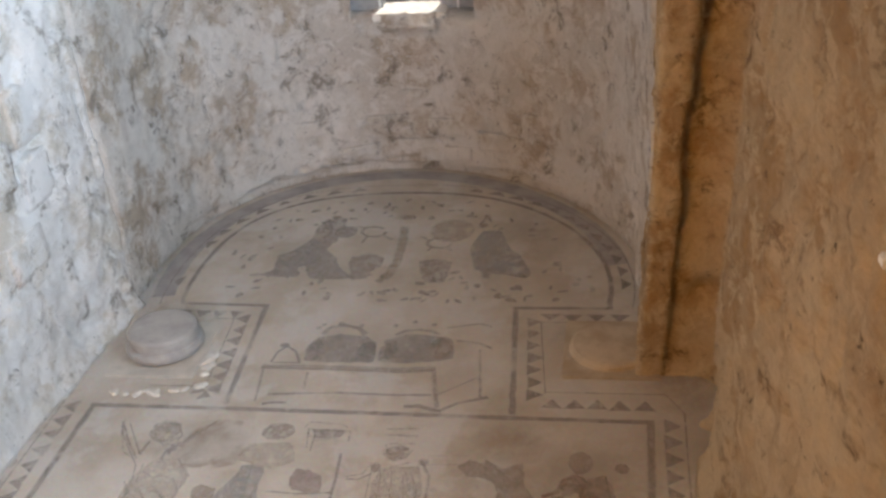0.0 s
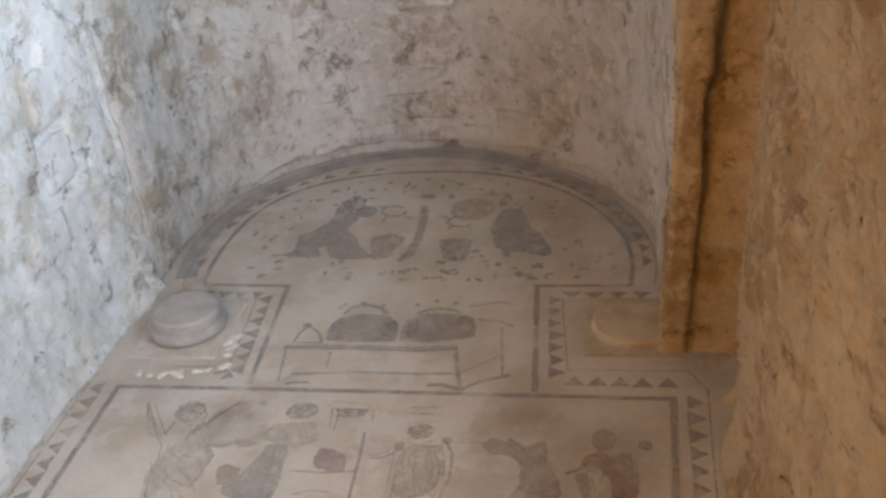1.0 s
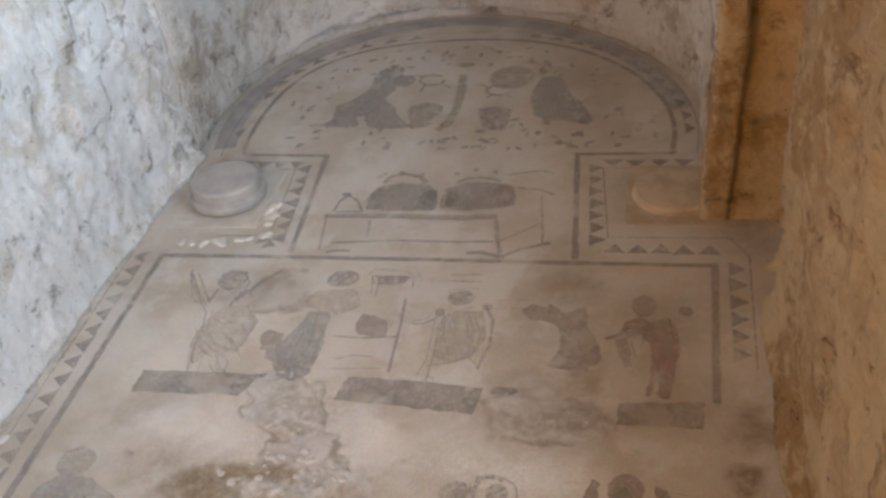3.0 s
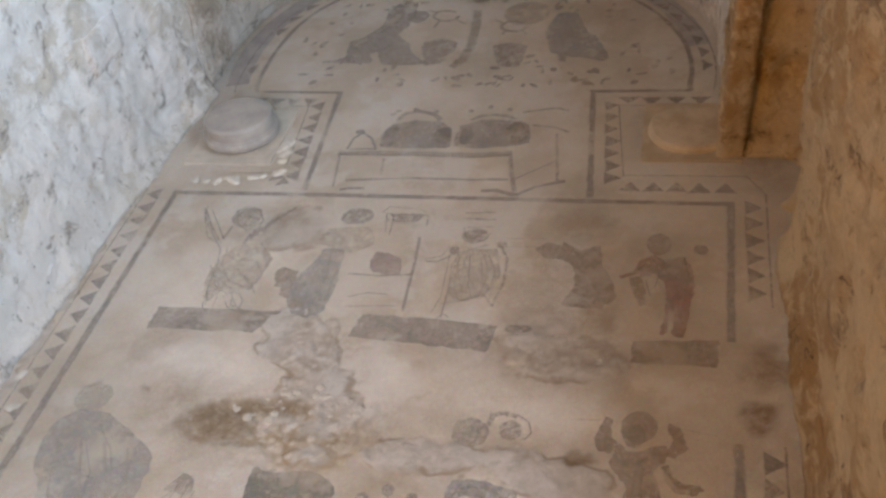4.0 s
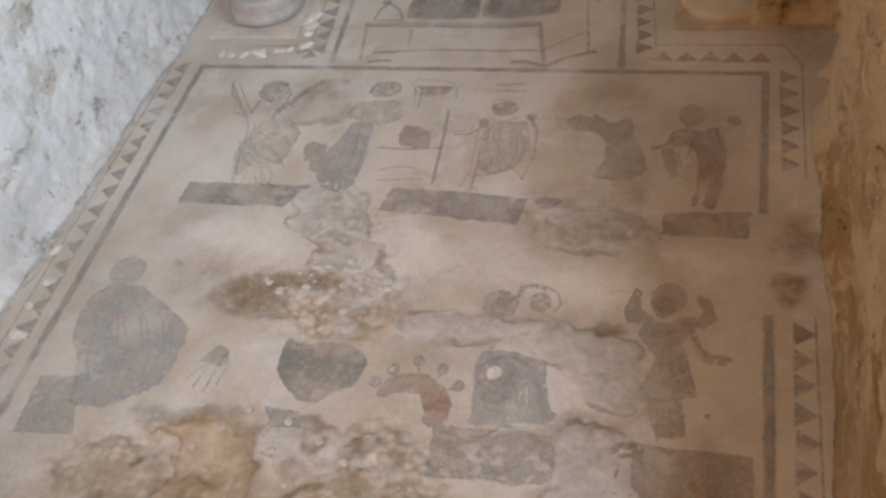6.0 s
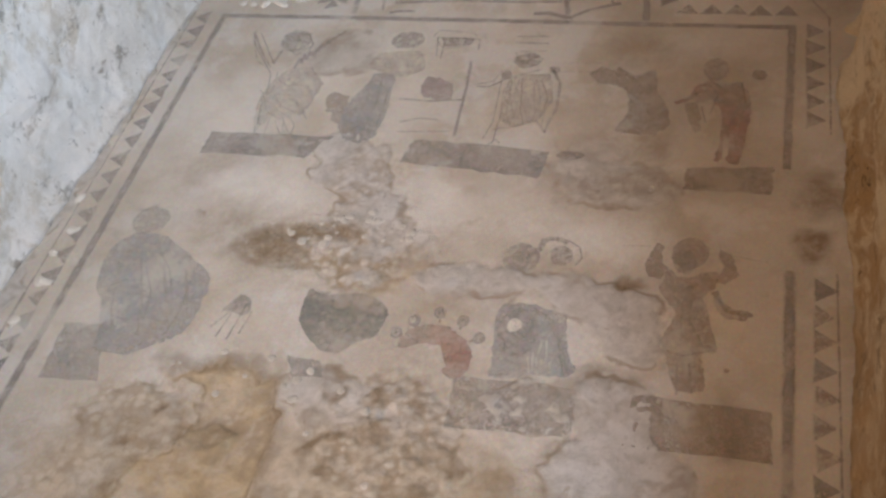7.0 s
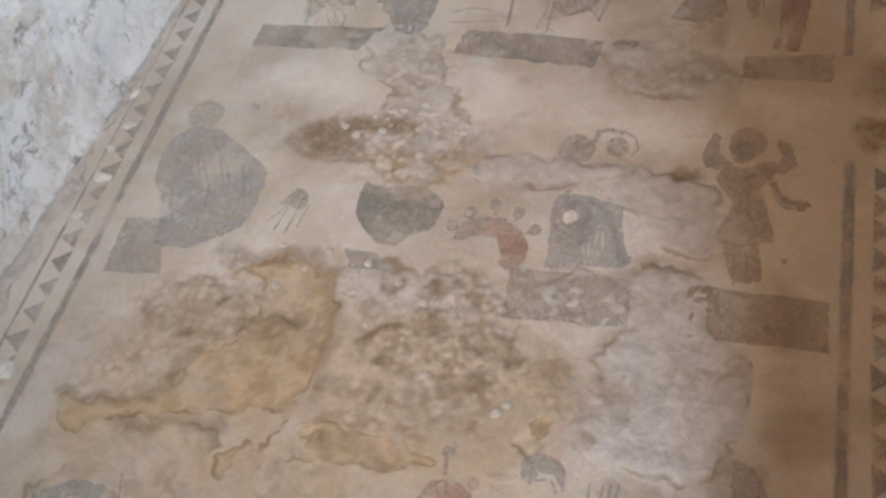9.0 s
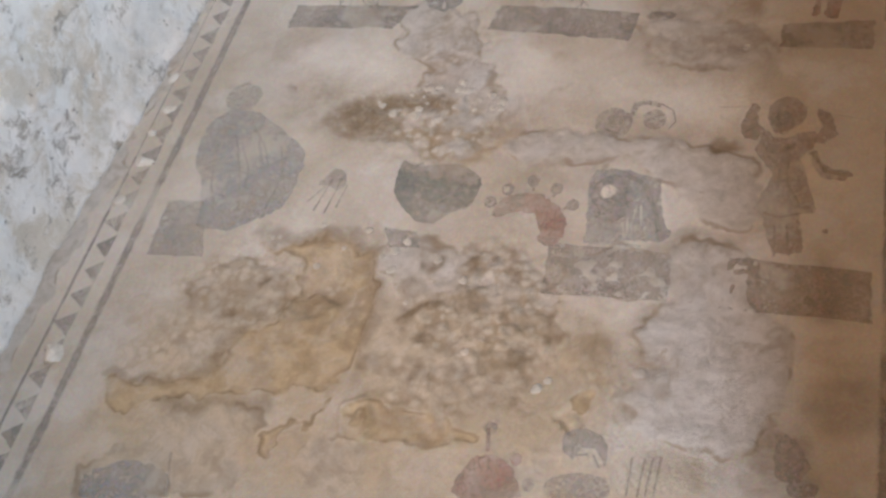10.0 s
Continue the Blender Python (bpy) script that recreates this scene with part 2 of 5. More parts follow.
def resample(points, step):
    out = []
    for (x0, y0), (x1, y1) in zip(points, points[1:]):
        n = max(1, round(math.hypot(x1 - x0, y1 - y0) / step))
        out += [(x0 + (x1 - x0) * k / n, y0 + (y1 - y0) * k / n) for k in range(n)]
    return out + [points[-1]]


def rough(p, salt, amp, stretch=1.0):
    """Relief of the old wall at a place: broad swell, lumps and fine crust."""
    q = Vector((p[0], p[1] * stretch, p[2])) + Vector((salt, salt, salt))
    ledge = noise.noise(q * 2.4)
    return amp * (0.9 * noise.noise(q * 1.3) + 0.5 * max(-0.25, min(0.25, 4 * ledge)) + 0.45 * noise.noise(q * 4.5) + 0.35 * noise.noise(q * 9.0) +
                  0.26 * noise.noise(q * 17.0) + 0.20 * noise.noise(q * 31.0))


def wall_sheet(name, line, z0, z1, thick, mat, label, amp=0.03, salt=0.0, lean=0.0, step=0.03, dents=(), cuts=(), hole=None, cove=0.05, tilt=0.0, undercut=0.0, stretch=1.0):
    """A wall along a plan line (room on its left-hand side), rough in front, flat behind, with an optional opening.
    dents: (along the line, height, radius along, radius up, depth); cuts: joints (from along, height, to along, height, width, depth)."""
    pts = resample(line, step)
    along, n = [0.0], len(pts)
    for a, b in zip(pts, pts[1:]):
        along.append(along[-1] + math.hypot(b[0] - a[0], b[1] - a[1]))
    rows = max(2, round((z1 - z0) / step))
    normal = []
    for k in range(n):
        a, b = pts[max(0, k - 2)], pts[min(n - 1, k + 2)]
        d = Vector((b[0] - a[0], b[1] - a[1])).normalized()
        normal.append(Vector((-d.y, d.x)))
    verts, back = [], []
    for j in range(rows + 1):
        z = z0 + (z1 - z0) * j / rows
        for k in range(n):
            x, y = pts[k]
            out = rough((x, y, z), salt, amp, stretch) - lean * z + cove * math.exp(-max(z, 0) / 0.07)
            if undercut:
                lip = 0.11 + 0.05 * noise.noise(Vector((x * 2.1, y * 2.1, 4.0))) + 0.03 * noise.noise(Vector((x * 8, y * 8, 2.0)))
                out -= undercut * max(0, min(1, (lip - z) / 0.03))
            for s, h, rs, rz, deep in dents:
                u, v = (along[k] - s) / rs, (z - h) / rz
                if u * u + v * v < 9:
                    q = u * u + v * v + 0.5 * noise.noise(Vector((x * 7, y * 7, z * 7 + salt)))
                    out -= deep * math.exp(-max(q, 0) ** 2)
            for s0, h0, s1, h1, wide, deep in cuts:
                ds, dh = s1 - s0, h1 - h0
                f = min(1, max(0, ((along[k] - s0) * ds + (z - h0) * dh) / (ds * ds + dh * dh)))
                far = math.hypot(along[k] - s0 - f * ds, z - h0 - f * dh) + 0.02 * noise.noise(Vector((x * 9, y * 9, z * 9)))
                if far < 3 * wide:
                    out -= deep * math.exp(-(far / wide) ** 2)
            x += tilt * z
            verts.append((x + normal[k].x * out, y + normal[k].y * out, z))
            w = -thick - lean * z
            back.append((x + normal[k].x * w, y + normal[k].y * w, z))
    m = len(verts)
    inside = lambda j, k: hole and hole[0] <= (along[k] + along[k + 1]) / 2 <= hole[1] and hole[2] <= z0 + (z1 - z0) * (j + 0.5) / rows <= hole[3]
    faces = []
    for j in range(rows):
        for k in range(n - 1):
            a, b, c, d = j * n + k, j * n + k + 1, (j + 1) * n + k + 1, (j + 1) * n + k
            if inside(j, k):
                continue
            faces += [(a, b, c, d)[::-1], (a + m, b + m, c + m, d + m)]
            # edges of the sheet and of the opening
            for jj, kk, e, f in ((j - 1, k, a, b), (j + 1, k, c, d), (j, k - 1, d, a), (j, k + 1, b, c)):
                if not (0 <= jj < rows and 0 <= kk < n - 1) or inside(jj, kk):
                    faces.append((e, f, f + m, e + m))
    return mesh_object(name, verts + back, faces, mat, label=label, kind="structure", smooth=True), along


def pits(seed, s0, s1, z0, z1, count):
    """Scattered small pits and flaked patches of a wall."""
    r = random.Random(seed)
    out = []
    for _ in range(count):
        a = r.uniform(0.012, 0.05)
        out.append((r.uniform(s0, s1), r.uniform(z0, z1), a, a * r.uniform(0.6, 2.0), r.uniform(0.008, 0.03)))
    for _ in range(count // 4):
        out.append((r.uniform(s0, s1), r.uniform(z0, z1), r.uniform(0.08, 0.2), r.uniform(0.06, 0.25), r.uniform(0.012, 0.03)))
    return out


# ---- plan: the walls, each with the room on its left-hand side ----
AX, AY = -0.05, 1.50               # middle of the apse, which is built askew and fuller to the north-west


def apse_wall(deg, out=0.0):
    r = 1.74 + 0.46 * math.exp(-((deg - 115) / 55) ** 2) + out
    return AX + r * math.cos(radians(deg)), AY + r * math.sin(radians(deg))


def apse_arc(deg, out=0.0):
    r = 1.57 + 0.25 * math.exp(-((deg - 133) / 30) ** 2) + 0.07 * math.exp(-((deg - 78) / 32) ** 2) + out
    return AX + r * math.cos(radians(deg)), AY + r * math.sin(radians(deg))


APSE = [apse_wall(4.5 * k) for k in range(41)]
WEST = [(-1.95, 1.25), (-1.97, 0.9), (-2.02, 0.4), (-2.04, -0.6), (-2.07, -1.4), (-2.13, -2.4), (-2.2, -3.4), (-2.25, -8.0)]
EAST = [(2.25, -8.0), (2.09, -3.0), (2.09, -1.4), (2.08, -0.3), (2.12, 0.2), (2.17, 0.34), (2.16, 0.42), (2.05, 0.465), (1.78, 0.47)]

wall_west, _ = wall_sheet("wall_west", WEST, 0.0, 5.0, 0.5, M_WEST, "pale eroded lime-plastered rubble wall, pitted and flaking", 0.035, 2.0, 0.02, 0.025,
           dents=pits(1, 0, 5, 0.05, 2.6, 150) + [(0.68, 0.20, 0.13, 0.08, 0.06), (0.80, 0.30, 0.07, 0.05, 0.05), (1.48, 0.69, 0.06, 0.05, 0.05), (0.75, 0.55, 0.10, 0.05, 0.03), (3.34, 0.38, 0.05, 0.04, 0.04)],
           cuts=[(0.58, 1.95, 0.70, 1.5, 0.012, 0.035), (0.05, 0.81, 1.23, 1.34, 0.012, 0.03), (0.15, 2.3, 0.05, 0.85, 0.014, 0.025), (0.7, 1.5, 0.66, 1.1, 0.01, 0.02), (0.1, 1.5, 0.66, 1.72, 0.01, 0.018)])
wall_east, _ = wall_sheet("wall_east", EAST, 0.0, 3.65, 0.5, M_EAST, "earthy brown plastered rubble wall with pits and patches", 0.050, 7.0, 0.055, 0.022, stretch=0.5,
           dents=pits(2, 3.2, 8.4, 0.05, 3.3, 320) + [(4.69, 2.37, 0.04, 0.032, 0.10), (4.95, 2.62, 0.06, 0.04, 0.06), (5.25, 2.55, 0.09, 0.05, 0.06), (5.9, 1.9, 0.12, 0.06, 0.05), (6.6, 1.2, 0.1, 0.06, 0.05), (5.6, 1.0, 0.1, 0.06, 0.05), (5.6, 2.34, 0.05, 0.05, 0.04), (7.45, 2.45, 0.06, 0.25, 0.07), (6.46, 0.10, 0.07, 0.07, 0.05),
                                                      (5.3, 1.62, 0.06, 0.05, 0.04), (8.20, 0.07, 0.15, 0.15, 0.34), (7.80, 0.06, 0.10, 0.10, 0.22), (8.5, 0.55, 0.10, 0.14, 0.08)],
           cuts=[(7.4, 2.3, 6.4, 2.0, 0.02, 0.03), (6.4, 2.0, 5.9, 1.5, 0.016, 0.025), (5.2, 3.2, 5.0, 2.5, 0.014, 0.03), (5.0, 2.5, 4.6, 2.2, 0.012, 0.02), (6.3, 2.9, 6.0, 2.3, 0.014, 0.02)])
wall_sheet("wall_east_upper", [(2.40, -8.0), (2.26, -3.0), (2.26, 1.2)], 4.4, 5.0, 0.5, M_EAST, "plain strip of plastered wall above a long opening", 0.01, 9.0, cove=0, step=0.06)
wall_sheet("wall_east_middle", [(2.42, -8.0), (2.30, -3.0)], 3.65, 4.4, 0.5, M_EAST, "plain plastered wall beside a long opening", 0.01, 9.5, cove=0, step=0.06)
# unseen stub, added to keep the slit's daylight off the right side
wall_sheet("light_blocking_stub", [(2.6, -6.45), (1.92, -6.45), (1.91, -6.40), (1.92, -6.28), (2.6, -6.27)], 0.0, 5.0, 0.02, M_BOUNCE_CUT, "unseen plain wall stub added to block daylight from the right side", 0.008, 9.5, cove=0, step=0.05)
wall_apse, _ = wall_sheet("wall_apse", [(1.75, 0.95)] + APSE + [(-1.93, 1.25)], 0.0, 5.0, 0.45, M_APSE,
           "curved apse wall of weathered grey plaster over rubble", 0.022, 14.0, 0.01, 0.025, hole=(3.06, 4.14, 1.43, 2.35), cove=0.0, undercut=0.06,
           dents=pits(3, 0.3, 6.4, 0.15, 2.0, 190) +
           [(5.94, 1.2, 0.03, 0.04, 0.06), (4.75, 0.14, 0.07, 0.03, 0.07), (1.39, 0.10, 0.05, 0.07, 0.08), (4.64, 0.72, 0.05, 0.04, 0.03), (3.67, 1.38, 0.22, 0.10, 0.09),
            (1.34, 0.32, 0.04, 0.05, 0.05), (0.64, 0.9, 0.05, 0.09, 0.05), (4.79, 1.25, 0.02, 0.07, 0.035)],
           cuts=[(3.34, 0.32, 3.84, 0.34, 0.012, 0.03), (3.84, 0.34, 3.86, 0.16, 0.012, 0.03), (3.34, 0.33, 3.31, 0.15, 0.012, 0.03), (4.79, 1.35, 4.81, 1.15, 0.012, 0.03), (2.29, 1.0, 2.04, 0.6, 0.02, 0.02),
                 (5.89, 2.0, 5.99, 1.4, 0.012, 0.02), (3.19, 0.62, 4.09, 0.6, 0.012, 0.015), (1.09, 1.2, 2.39, 0.28, 0.02, 0.02)])
wall_sheet("wall_pier", [(1.86, 0.80), (1.85, 0.47), (1.835, 0.45), (1.72, 0.44), (1.70, 0.46), (1.715, 0.75), (1.72, 1.1)], 0.0, 5.0, 0.04, M_EAST, "narrow leaning masonry pier with a worn edge",
           0.042, 19.0, -0.008, 0.02, dents=[(0.62, 0.10, 0.02, 0.02, 0.03), (0.55, 0.4, 0.03, 0.08, 0.02)], cove=0.02, tilt=0.055)
wall_sheet("wall_south", [(-2.6, -8.0), (2.7, -8.0)][::-1], 0.0, 5.0, 0.3, M_BOUNCE_CUT, "plain plastered wall with a tall slit opening", 0.01, 4.0, step=0.1, hole=(0.2, 0.7, 2.85, 4.75))


def stone_block(wall, x, y, z, turn, sx, sy, sz, seed, mat):
    """A dressed stone that stands a little proud of a wall, with worn arrises."""
    bm = bmesh.new()
    bmesh.ops.create_cube(bm, size=1)
    bmesh.ops.subdivide_edges(bm, edges=bm.edges[:], cuts=7, use_grid_fill=True)
    for v in bm.verts:
        p = v.co.copy()
        r = Vector((p.x * 2, p.y * 2, p.z * 2))
        p *= 1 - 0.06 * max(0, r.length - 1.15)
        p = Vector((p.x * sx, p.y * sy, p.z * sz))
        q = p * 9 + Vector((seed * 3.7, seed, 0))
        p += Vector((noise.noise(q), noise.noise(q + Vector((5, 0, 0))), noise.noise(q + Vector((0, 5, 0))))) * 0.016
        v.co = p
    ob = part("stone", bm, mat, wall)
    for f in ob.data.polygons:
        f.use_smooth = True
    ob.matrix_basis = pose(x, y, z, 0, 0, turn)


for n, (deg, z, wide, high) in enumerate([(95, 0.24, 0.46, 0.17), (84, 0.20, 0.26, 0.13), (108, 0.22, 0.34, 0.12), (100, 0.46, 0.40, 0.18), (86, 0.44, 0.38, 0.17), (72, 0.36, 0.44, 0.16), (118, 0.50, 0.34, 0.16), (60, 0.62, 0.30, 0.15), (92, 0.70, 0.36, 0.16)]):
    stone_block(wall_apse, *apse_wall(deg, 0.06), z, deg - 90, wide, 0.16, high, n, M_APSE)
for n, (y, z, wide, high) in enumerate([(1.02, 1.52, 0.34, 0.38), (1.0, 1.08, 0.40, 0.36), (0.56, 1.78, 0.40, 0.36), (0.52, 1.36, 0.36, 0.34), (0.12, 1.55, 0.34, 0.3), (0.98, 1.96, 0.36, 0.36), (0.2, 0.98, 0.42, 0.26)]):
    stone_block(wall_west, -2.035 - 0.02 * z - 0.03 * (1 - y) * 0.8, y, z, 90, wide, 0.10, high, n + 20, M_WEST)
# unseen ceiling that closes the room, darkened to cut bounced light
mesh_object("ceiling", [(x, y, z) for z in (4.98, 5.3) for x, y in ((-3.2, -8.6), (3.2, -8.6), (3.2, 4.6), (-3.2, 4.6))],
            [(0, 1, 2, 3), (7, 6, 5, 4), (0, 4, 5, 1), (1, 5, 6, 2), (2, 6, 7, 3), (3, 7, 4, 0)], M_BOUNCE_CUT, label="unseen plain ceiling, near black to cut bounced light", kind="structure")

# ---- state of the floor: repair mortar, bare bedding, rubble and damp ----
SPOTS, SEAMS, AREAS = ({k: [] for k in ("mortar", "ochre", "rubble", "damp", "pale")} for _ in range(3))


def spot(kind, x, y, rx, ry, turn, k):
    SPOTS[kind].append((x, y, rx, ry, turn, k))


def seam(kind, half, k, *pts):
    SEAMS[kind].append((pts, half, k))


def area(kind, k, soft, *pts):
    AREAS[kind].append((pts, soft, k))


# grey repair mortar
spot("mortar", 0.71, -2.79, 0.22, 0.12, 6, 0.6)
spot("mortar", -0.3, -1.71, 0.24, 0.12, 4, 0.5)
spot("mortar", -0.08, -1.85, 0.2, 0.12, 4, 0.45)
spot("mortar", -0.54, -0.96, 0.13, 0.2, 2, 0.3)
spot("mortar", -0.8, -0.4, 0.25, 0.2, 1, 0.35)
spot("mortar", -1.46, -1.87, 0.29, 0.09, 6, 0.3)
spot("mortar", -2.06, 0.2, 0.09, 0.5, 0, 0.7)
spot("mortar", -2.06, -0.5, 0.09, 0.5, 0, 0.7)
spot("mortar", -2.07, -1.2, 0.09, 0.5, 0, 0.7)
spot("mortar", -2.1, -1.9, 0.09, 0.5, 0, 0.7)
spot("mortar", -2.12, -2.6, 0.09, 0.5, 0, 0.7)
spot("mortar", -2.15, -3.3, 0.09, 0.5, 0, 0.7)
spot("mortar", -2.18, -4, 0.09, 0.5, 0, 0.7)
area("mortar", 0.72, 0.09, (0.88, -2.64), (0.99, -2.56), (1.12, -2.59), (1.24, -2.64), (1.28, -2.84), (1.41, -3.05), (1.45, -3.3), (1.39, -3.45), (1.32, -3.58), (1.15, -3.58), (0.85, -3.56), (0.81, -3.38), (0.82, -3.27), (0.93, -3.21), (0.83, -3.14), (0.81, -3.06), (0.92, -2.95), (0.92, -2.82), (0.86, -2.77))
area("mortar", 0.55, 0.1, (-0.46, -2.76), (-0.21, -2.67), (0.08, -2.71), (0.34, -2.72), (0.46, -2.92), (0.52, -3.12), (0.44, -3.21), (0.4, -3.38), (0.35, -3.49), (0.17, -3.57), (-0.13, -3.55), (-0.3, -3.49), (-0.39, -3.37), (-0.41, -3.13), (-0.28, -3))
area("mortar", 0.42, 0.06, (-1.16, -3.69), (-0.85, -3.61), (-0.71, -3.63), (-0.65, -3.73), (-0.75, -3.8), (-0.73, -3.93), (-0.74, -4.06), (-1.43, -4.16), (-1.44, -4.03), (-1.26, -3.84))
area("mortar", 0.8, 0.06, (-0.53, -3.82), (-0.44, -3.7), (-0.24, -3.7), (-0.13, -3.89), (-0.25, -3.98), (-0.48, -3.97))
area("mortar", 0.75, 0.08, (-1.34, -3.04), (-1.07, -2.88), (-0.88, -2.9), (-0.78, -3.11), (-0.95, -3.28), (-0.98, -3.42), (-1.19, -3.48), (-1.32, -3.38), (-1.29, -3.23))
area("mortar", 0.85, 0.08, (-0.74, -1.16), (-0.55, -1.08), (-0.32, -1.15), (-0.3, -1.33), (-0.22, -1.54), (-0.17, -1.89), (-0.08, -2.15), (-0.28, -2.2), (-0.47, -1.91), (-0.49, -1.59), (-0.66, -1.5))
area("mortar", 0.8, 0.09, (0.12, -2.01), (0.31, -1.98), (0.54, -2.02), (0.85, -2.01), (1.11, -2.08), (1.22, -2.14), (1.27, -2.43), (1.18, -2.5), (1.03, -2.48), (0.89, -2.29), (0.61, -2.18), (0.35, -2.19), (0.16, -2.21), (0.05, -2.1))
area("mortar", 0.6, 0.1, (0.51, -1.24), (0.79, -1.13), (1.1, -1.25), (1.28, -1.44), (1.13, -1.59), (0.73, -1.56))
area("mortar", 0.3, 0.09, (0.36, -2.66), (0.86, -2.68), (0.9, -2.92), (0.5, -2.9))
# bare ochre bedding inside the broken edges
area("ochre", 0.95, 0.075, (-1.11, -2.77), (-0.93, -2.76), (-0.83, -2.71), (-0.72, -2.68), (-0.59, -2.68), (-0.52, -2.72), (-0.48, -2.89), (-0.45, -3.08), (-0.45, -3.26), (-0.43, -3.4), (-0.39, -3.51), (-0.65, -3.57), (-0.88, -3.61), (-1.02, -3.62), (-1.14, -3.67), (-1.39, -3.83), (-1.46, -3.77), (-1.53, -3.65), (-1.51, -3.56), (-1.36, -3.56), (-1.1, -3.49), (-0.98, -3.44), (-0.97, -3.34), (-0.95, -3.28), (-0.79, -3.17), (-0.81, -2.92), (-0.87, -2.85), (-0.99, -2.84))
area("ochre", 0.95, 0.06, (-0.38, -3.59), (-0.31, -3.65), (-0.15, -3.64), (0.01, -3.69), (0.17, -3.73), (0.25, -3.7), (0.26, -3.62), (0.13, -3.59), (0.03, -3.56), (-0.12, -3.57), (-0.29, -3.53))
area("ochre", 0.9, 0.05, (-0.73, -3.79), (-0.58, -3.91), (-0.58, -3.83), (-0.54, -3.72), (-0.47, -3.63), (-0.39, -3.55), (-0.49, -3.55), (-0.56, -3.67), (-0.65, -3.73))
area("ochre", 0.55, 0.05, (-0.06, -2.22), (0.01, -2.14), (0.1, -2.06), (0.21, -2.02), (0.08, -1.96), (-0.1, -2.08), (-0.21, -2.21))
area("ochre", 0.52, 0.3, (-1.5, -3.0), (-1.05, -2.8), (-0.45, -2.85), (0.3, -2.85), (0.8, -3.0), (0.85, -3.6), (1.3, -3.7), (1.3, -4.2), (-1.7, -4.2))
seam("ochre", 0.1, 0.35, (0.99, -0.33), (1.11, -1.03))
seam("ochre", 0.04, 0.8, (0.65, -3.45), (0.69, -3.4))
seam("ochre", 0.06, 0.5, (0.06, -3.08), (0.43, -3.16))
seam("ochre", 0.12, 0.28, (0.61, -3.25), (0.72, -3.49))
seam("ochre", 0.10, 0.26, (2.06, 0.1), (2.04, -1.0), (2.05, -5.0))
seam("ochre", 0.09, 0.95, (-0.5, -2.8), (-0.5, -3.1), (-0.48, -3.4))
seam("ochre", 0.07, 0.8, (-0.2, -3.62), (0.1, -3.66))
# packed rubble of the bedding
spot("rubble", -0.38, -1.99, 0.36, 0.23, 3, 1)
spot("rubble", -0.62, -1.91, 0.28, 0.18, 2, 0.8)
spot("rubble", 0.17, -3.03, 0.33, 0.33, 6, 0.9)
spot("rubble", -0.98, -3.06, 0.43, 0.26, 6, 0.7)
spot("rubble", -0.41, -1.41, 0.19, 0.31, 3, 0.6)
spot("rubble", -0, -3.46, 0.22, 0.16, 7, 0.6)
spot("rubble", -1.22, -3.34, 0.34, 0.25, 6, 0.5)
spot("rubble", 0.7, -2.78, 0.19, 0.12, 5, 0.5)
spot("rubble", 0.69, -3.26, 0.12, 0.19, 7, 0.4)
spot("rubble", 0.89, -1.43, 0.31, 0.14, 3, 0.4)
# brown damp and lichen
spot("damp", -0.77, -1.94, 0.2, 0.17, 3, 0.9)
spot("damp", -0.52, -1.83, 0.24, 0.09, 2, 0.8)
spot("damp", 1.09, -2.05, 0.11, 0.05, 3, 0.9)
spot("damp", 0.99, -0.32, 0.22, 0.21, 1, 0.45)
spot("damp", 1.1, -1.05, 0.13, 0.13, 3, 0.5)
spot("damp", 0.79, -1.11, 0.27, 0.1, 3, 0.45)
spot("damp", 1.11, -1.41, 0.34, 0.16, 4, 0.4)
spot("damp", 1.89, -1.37, 0.12, 0.14, 3, 0.7)
spot("damp", 1.89, -1.73, 0.11, 0.11, 4, 0.9)
spot("damp", 1.56, -2.81, 0.13, 0.13, 6, 0.7)
spot("damp", 1.65, -3.32, 0.12, 0.11, 7, 0.4)
spot("damp", 1.42, -3.59, 0.11, 0.14, 8, 0.6)
spot("damp", 1.12, -3.68, 0.19, 0.07, 8, 0.5)
spot("damp", 0.89, -3.24, 0.2, 0.11, 7, 0.3)
spot("damp", -1.29, -1.42, 0.23, 0.22, 3, 0.35)
spot("damp", 1.02, -2.55, 0.14, 0.05, 5, 0.6)
spot("damp", 0.07, -3.02, 0.08, 0.08, 6, 0.5)
spot("damp", 0.32, -3.11, 0.09, 0.06, 6, 0.4)
spot("damp", -0.69, -3.12, 0.09, 0.08, 6, 0.55)
spot("damp", -0.68, -1.8, 0.13, 0.07, 2, 0.5)
# next three: brown smears that also paint in the dimmer light at the right
spot("damp", 1.96, 0.79, 0.25, 0.81, 2, 0.5)
spot("damp", 1.37, 0.88, 0.22, 0.49, 2, 0.3)
spot("damp", 1.14, 2.56, 0.4, 0.6, 0, 0.25)
spot("damp", 0.07, -1.99, 0.17, 0.11, 4, 0.3)
spot("damp", -0.19, -2.96, 0.08, 0.06, 5, 0.4)
spot("damp", -0.16, -2.73, 0.07, 0.05, 5, 0.5)
spot("damp", -1.07, -3.2, 0.11, 0.08, 6, 0.4)
spot("damp", -0.36, -3.3, 0.05, 0.2, 7, 0.4)
spot("damp", 1.23, -0.61, 0.43, 0.44, 2, 0.3)
spot("damp", -0.91, -1.75, 0.25, 0.17, 4, 0.4)
spot("damp", 0.26, -1.67, 0.2, 0.12, 4, 0.3)
spot("damp", 0.45, -1.45, 0.35, 0.17, 4, 0.3)
spot("damp", -1.07, -1.81, 0.19, 0.17, 2, 0.3)
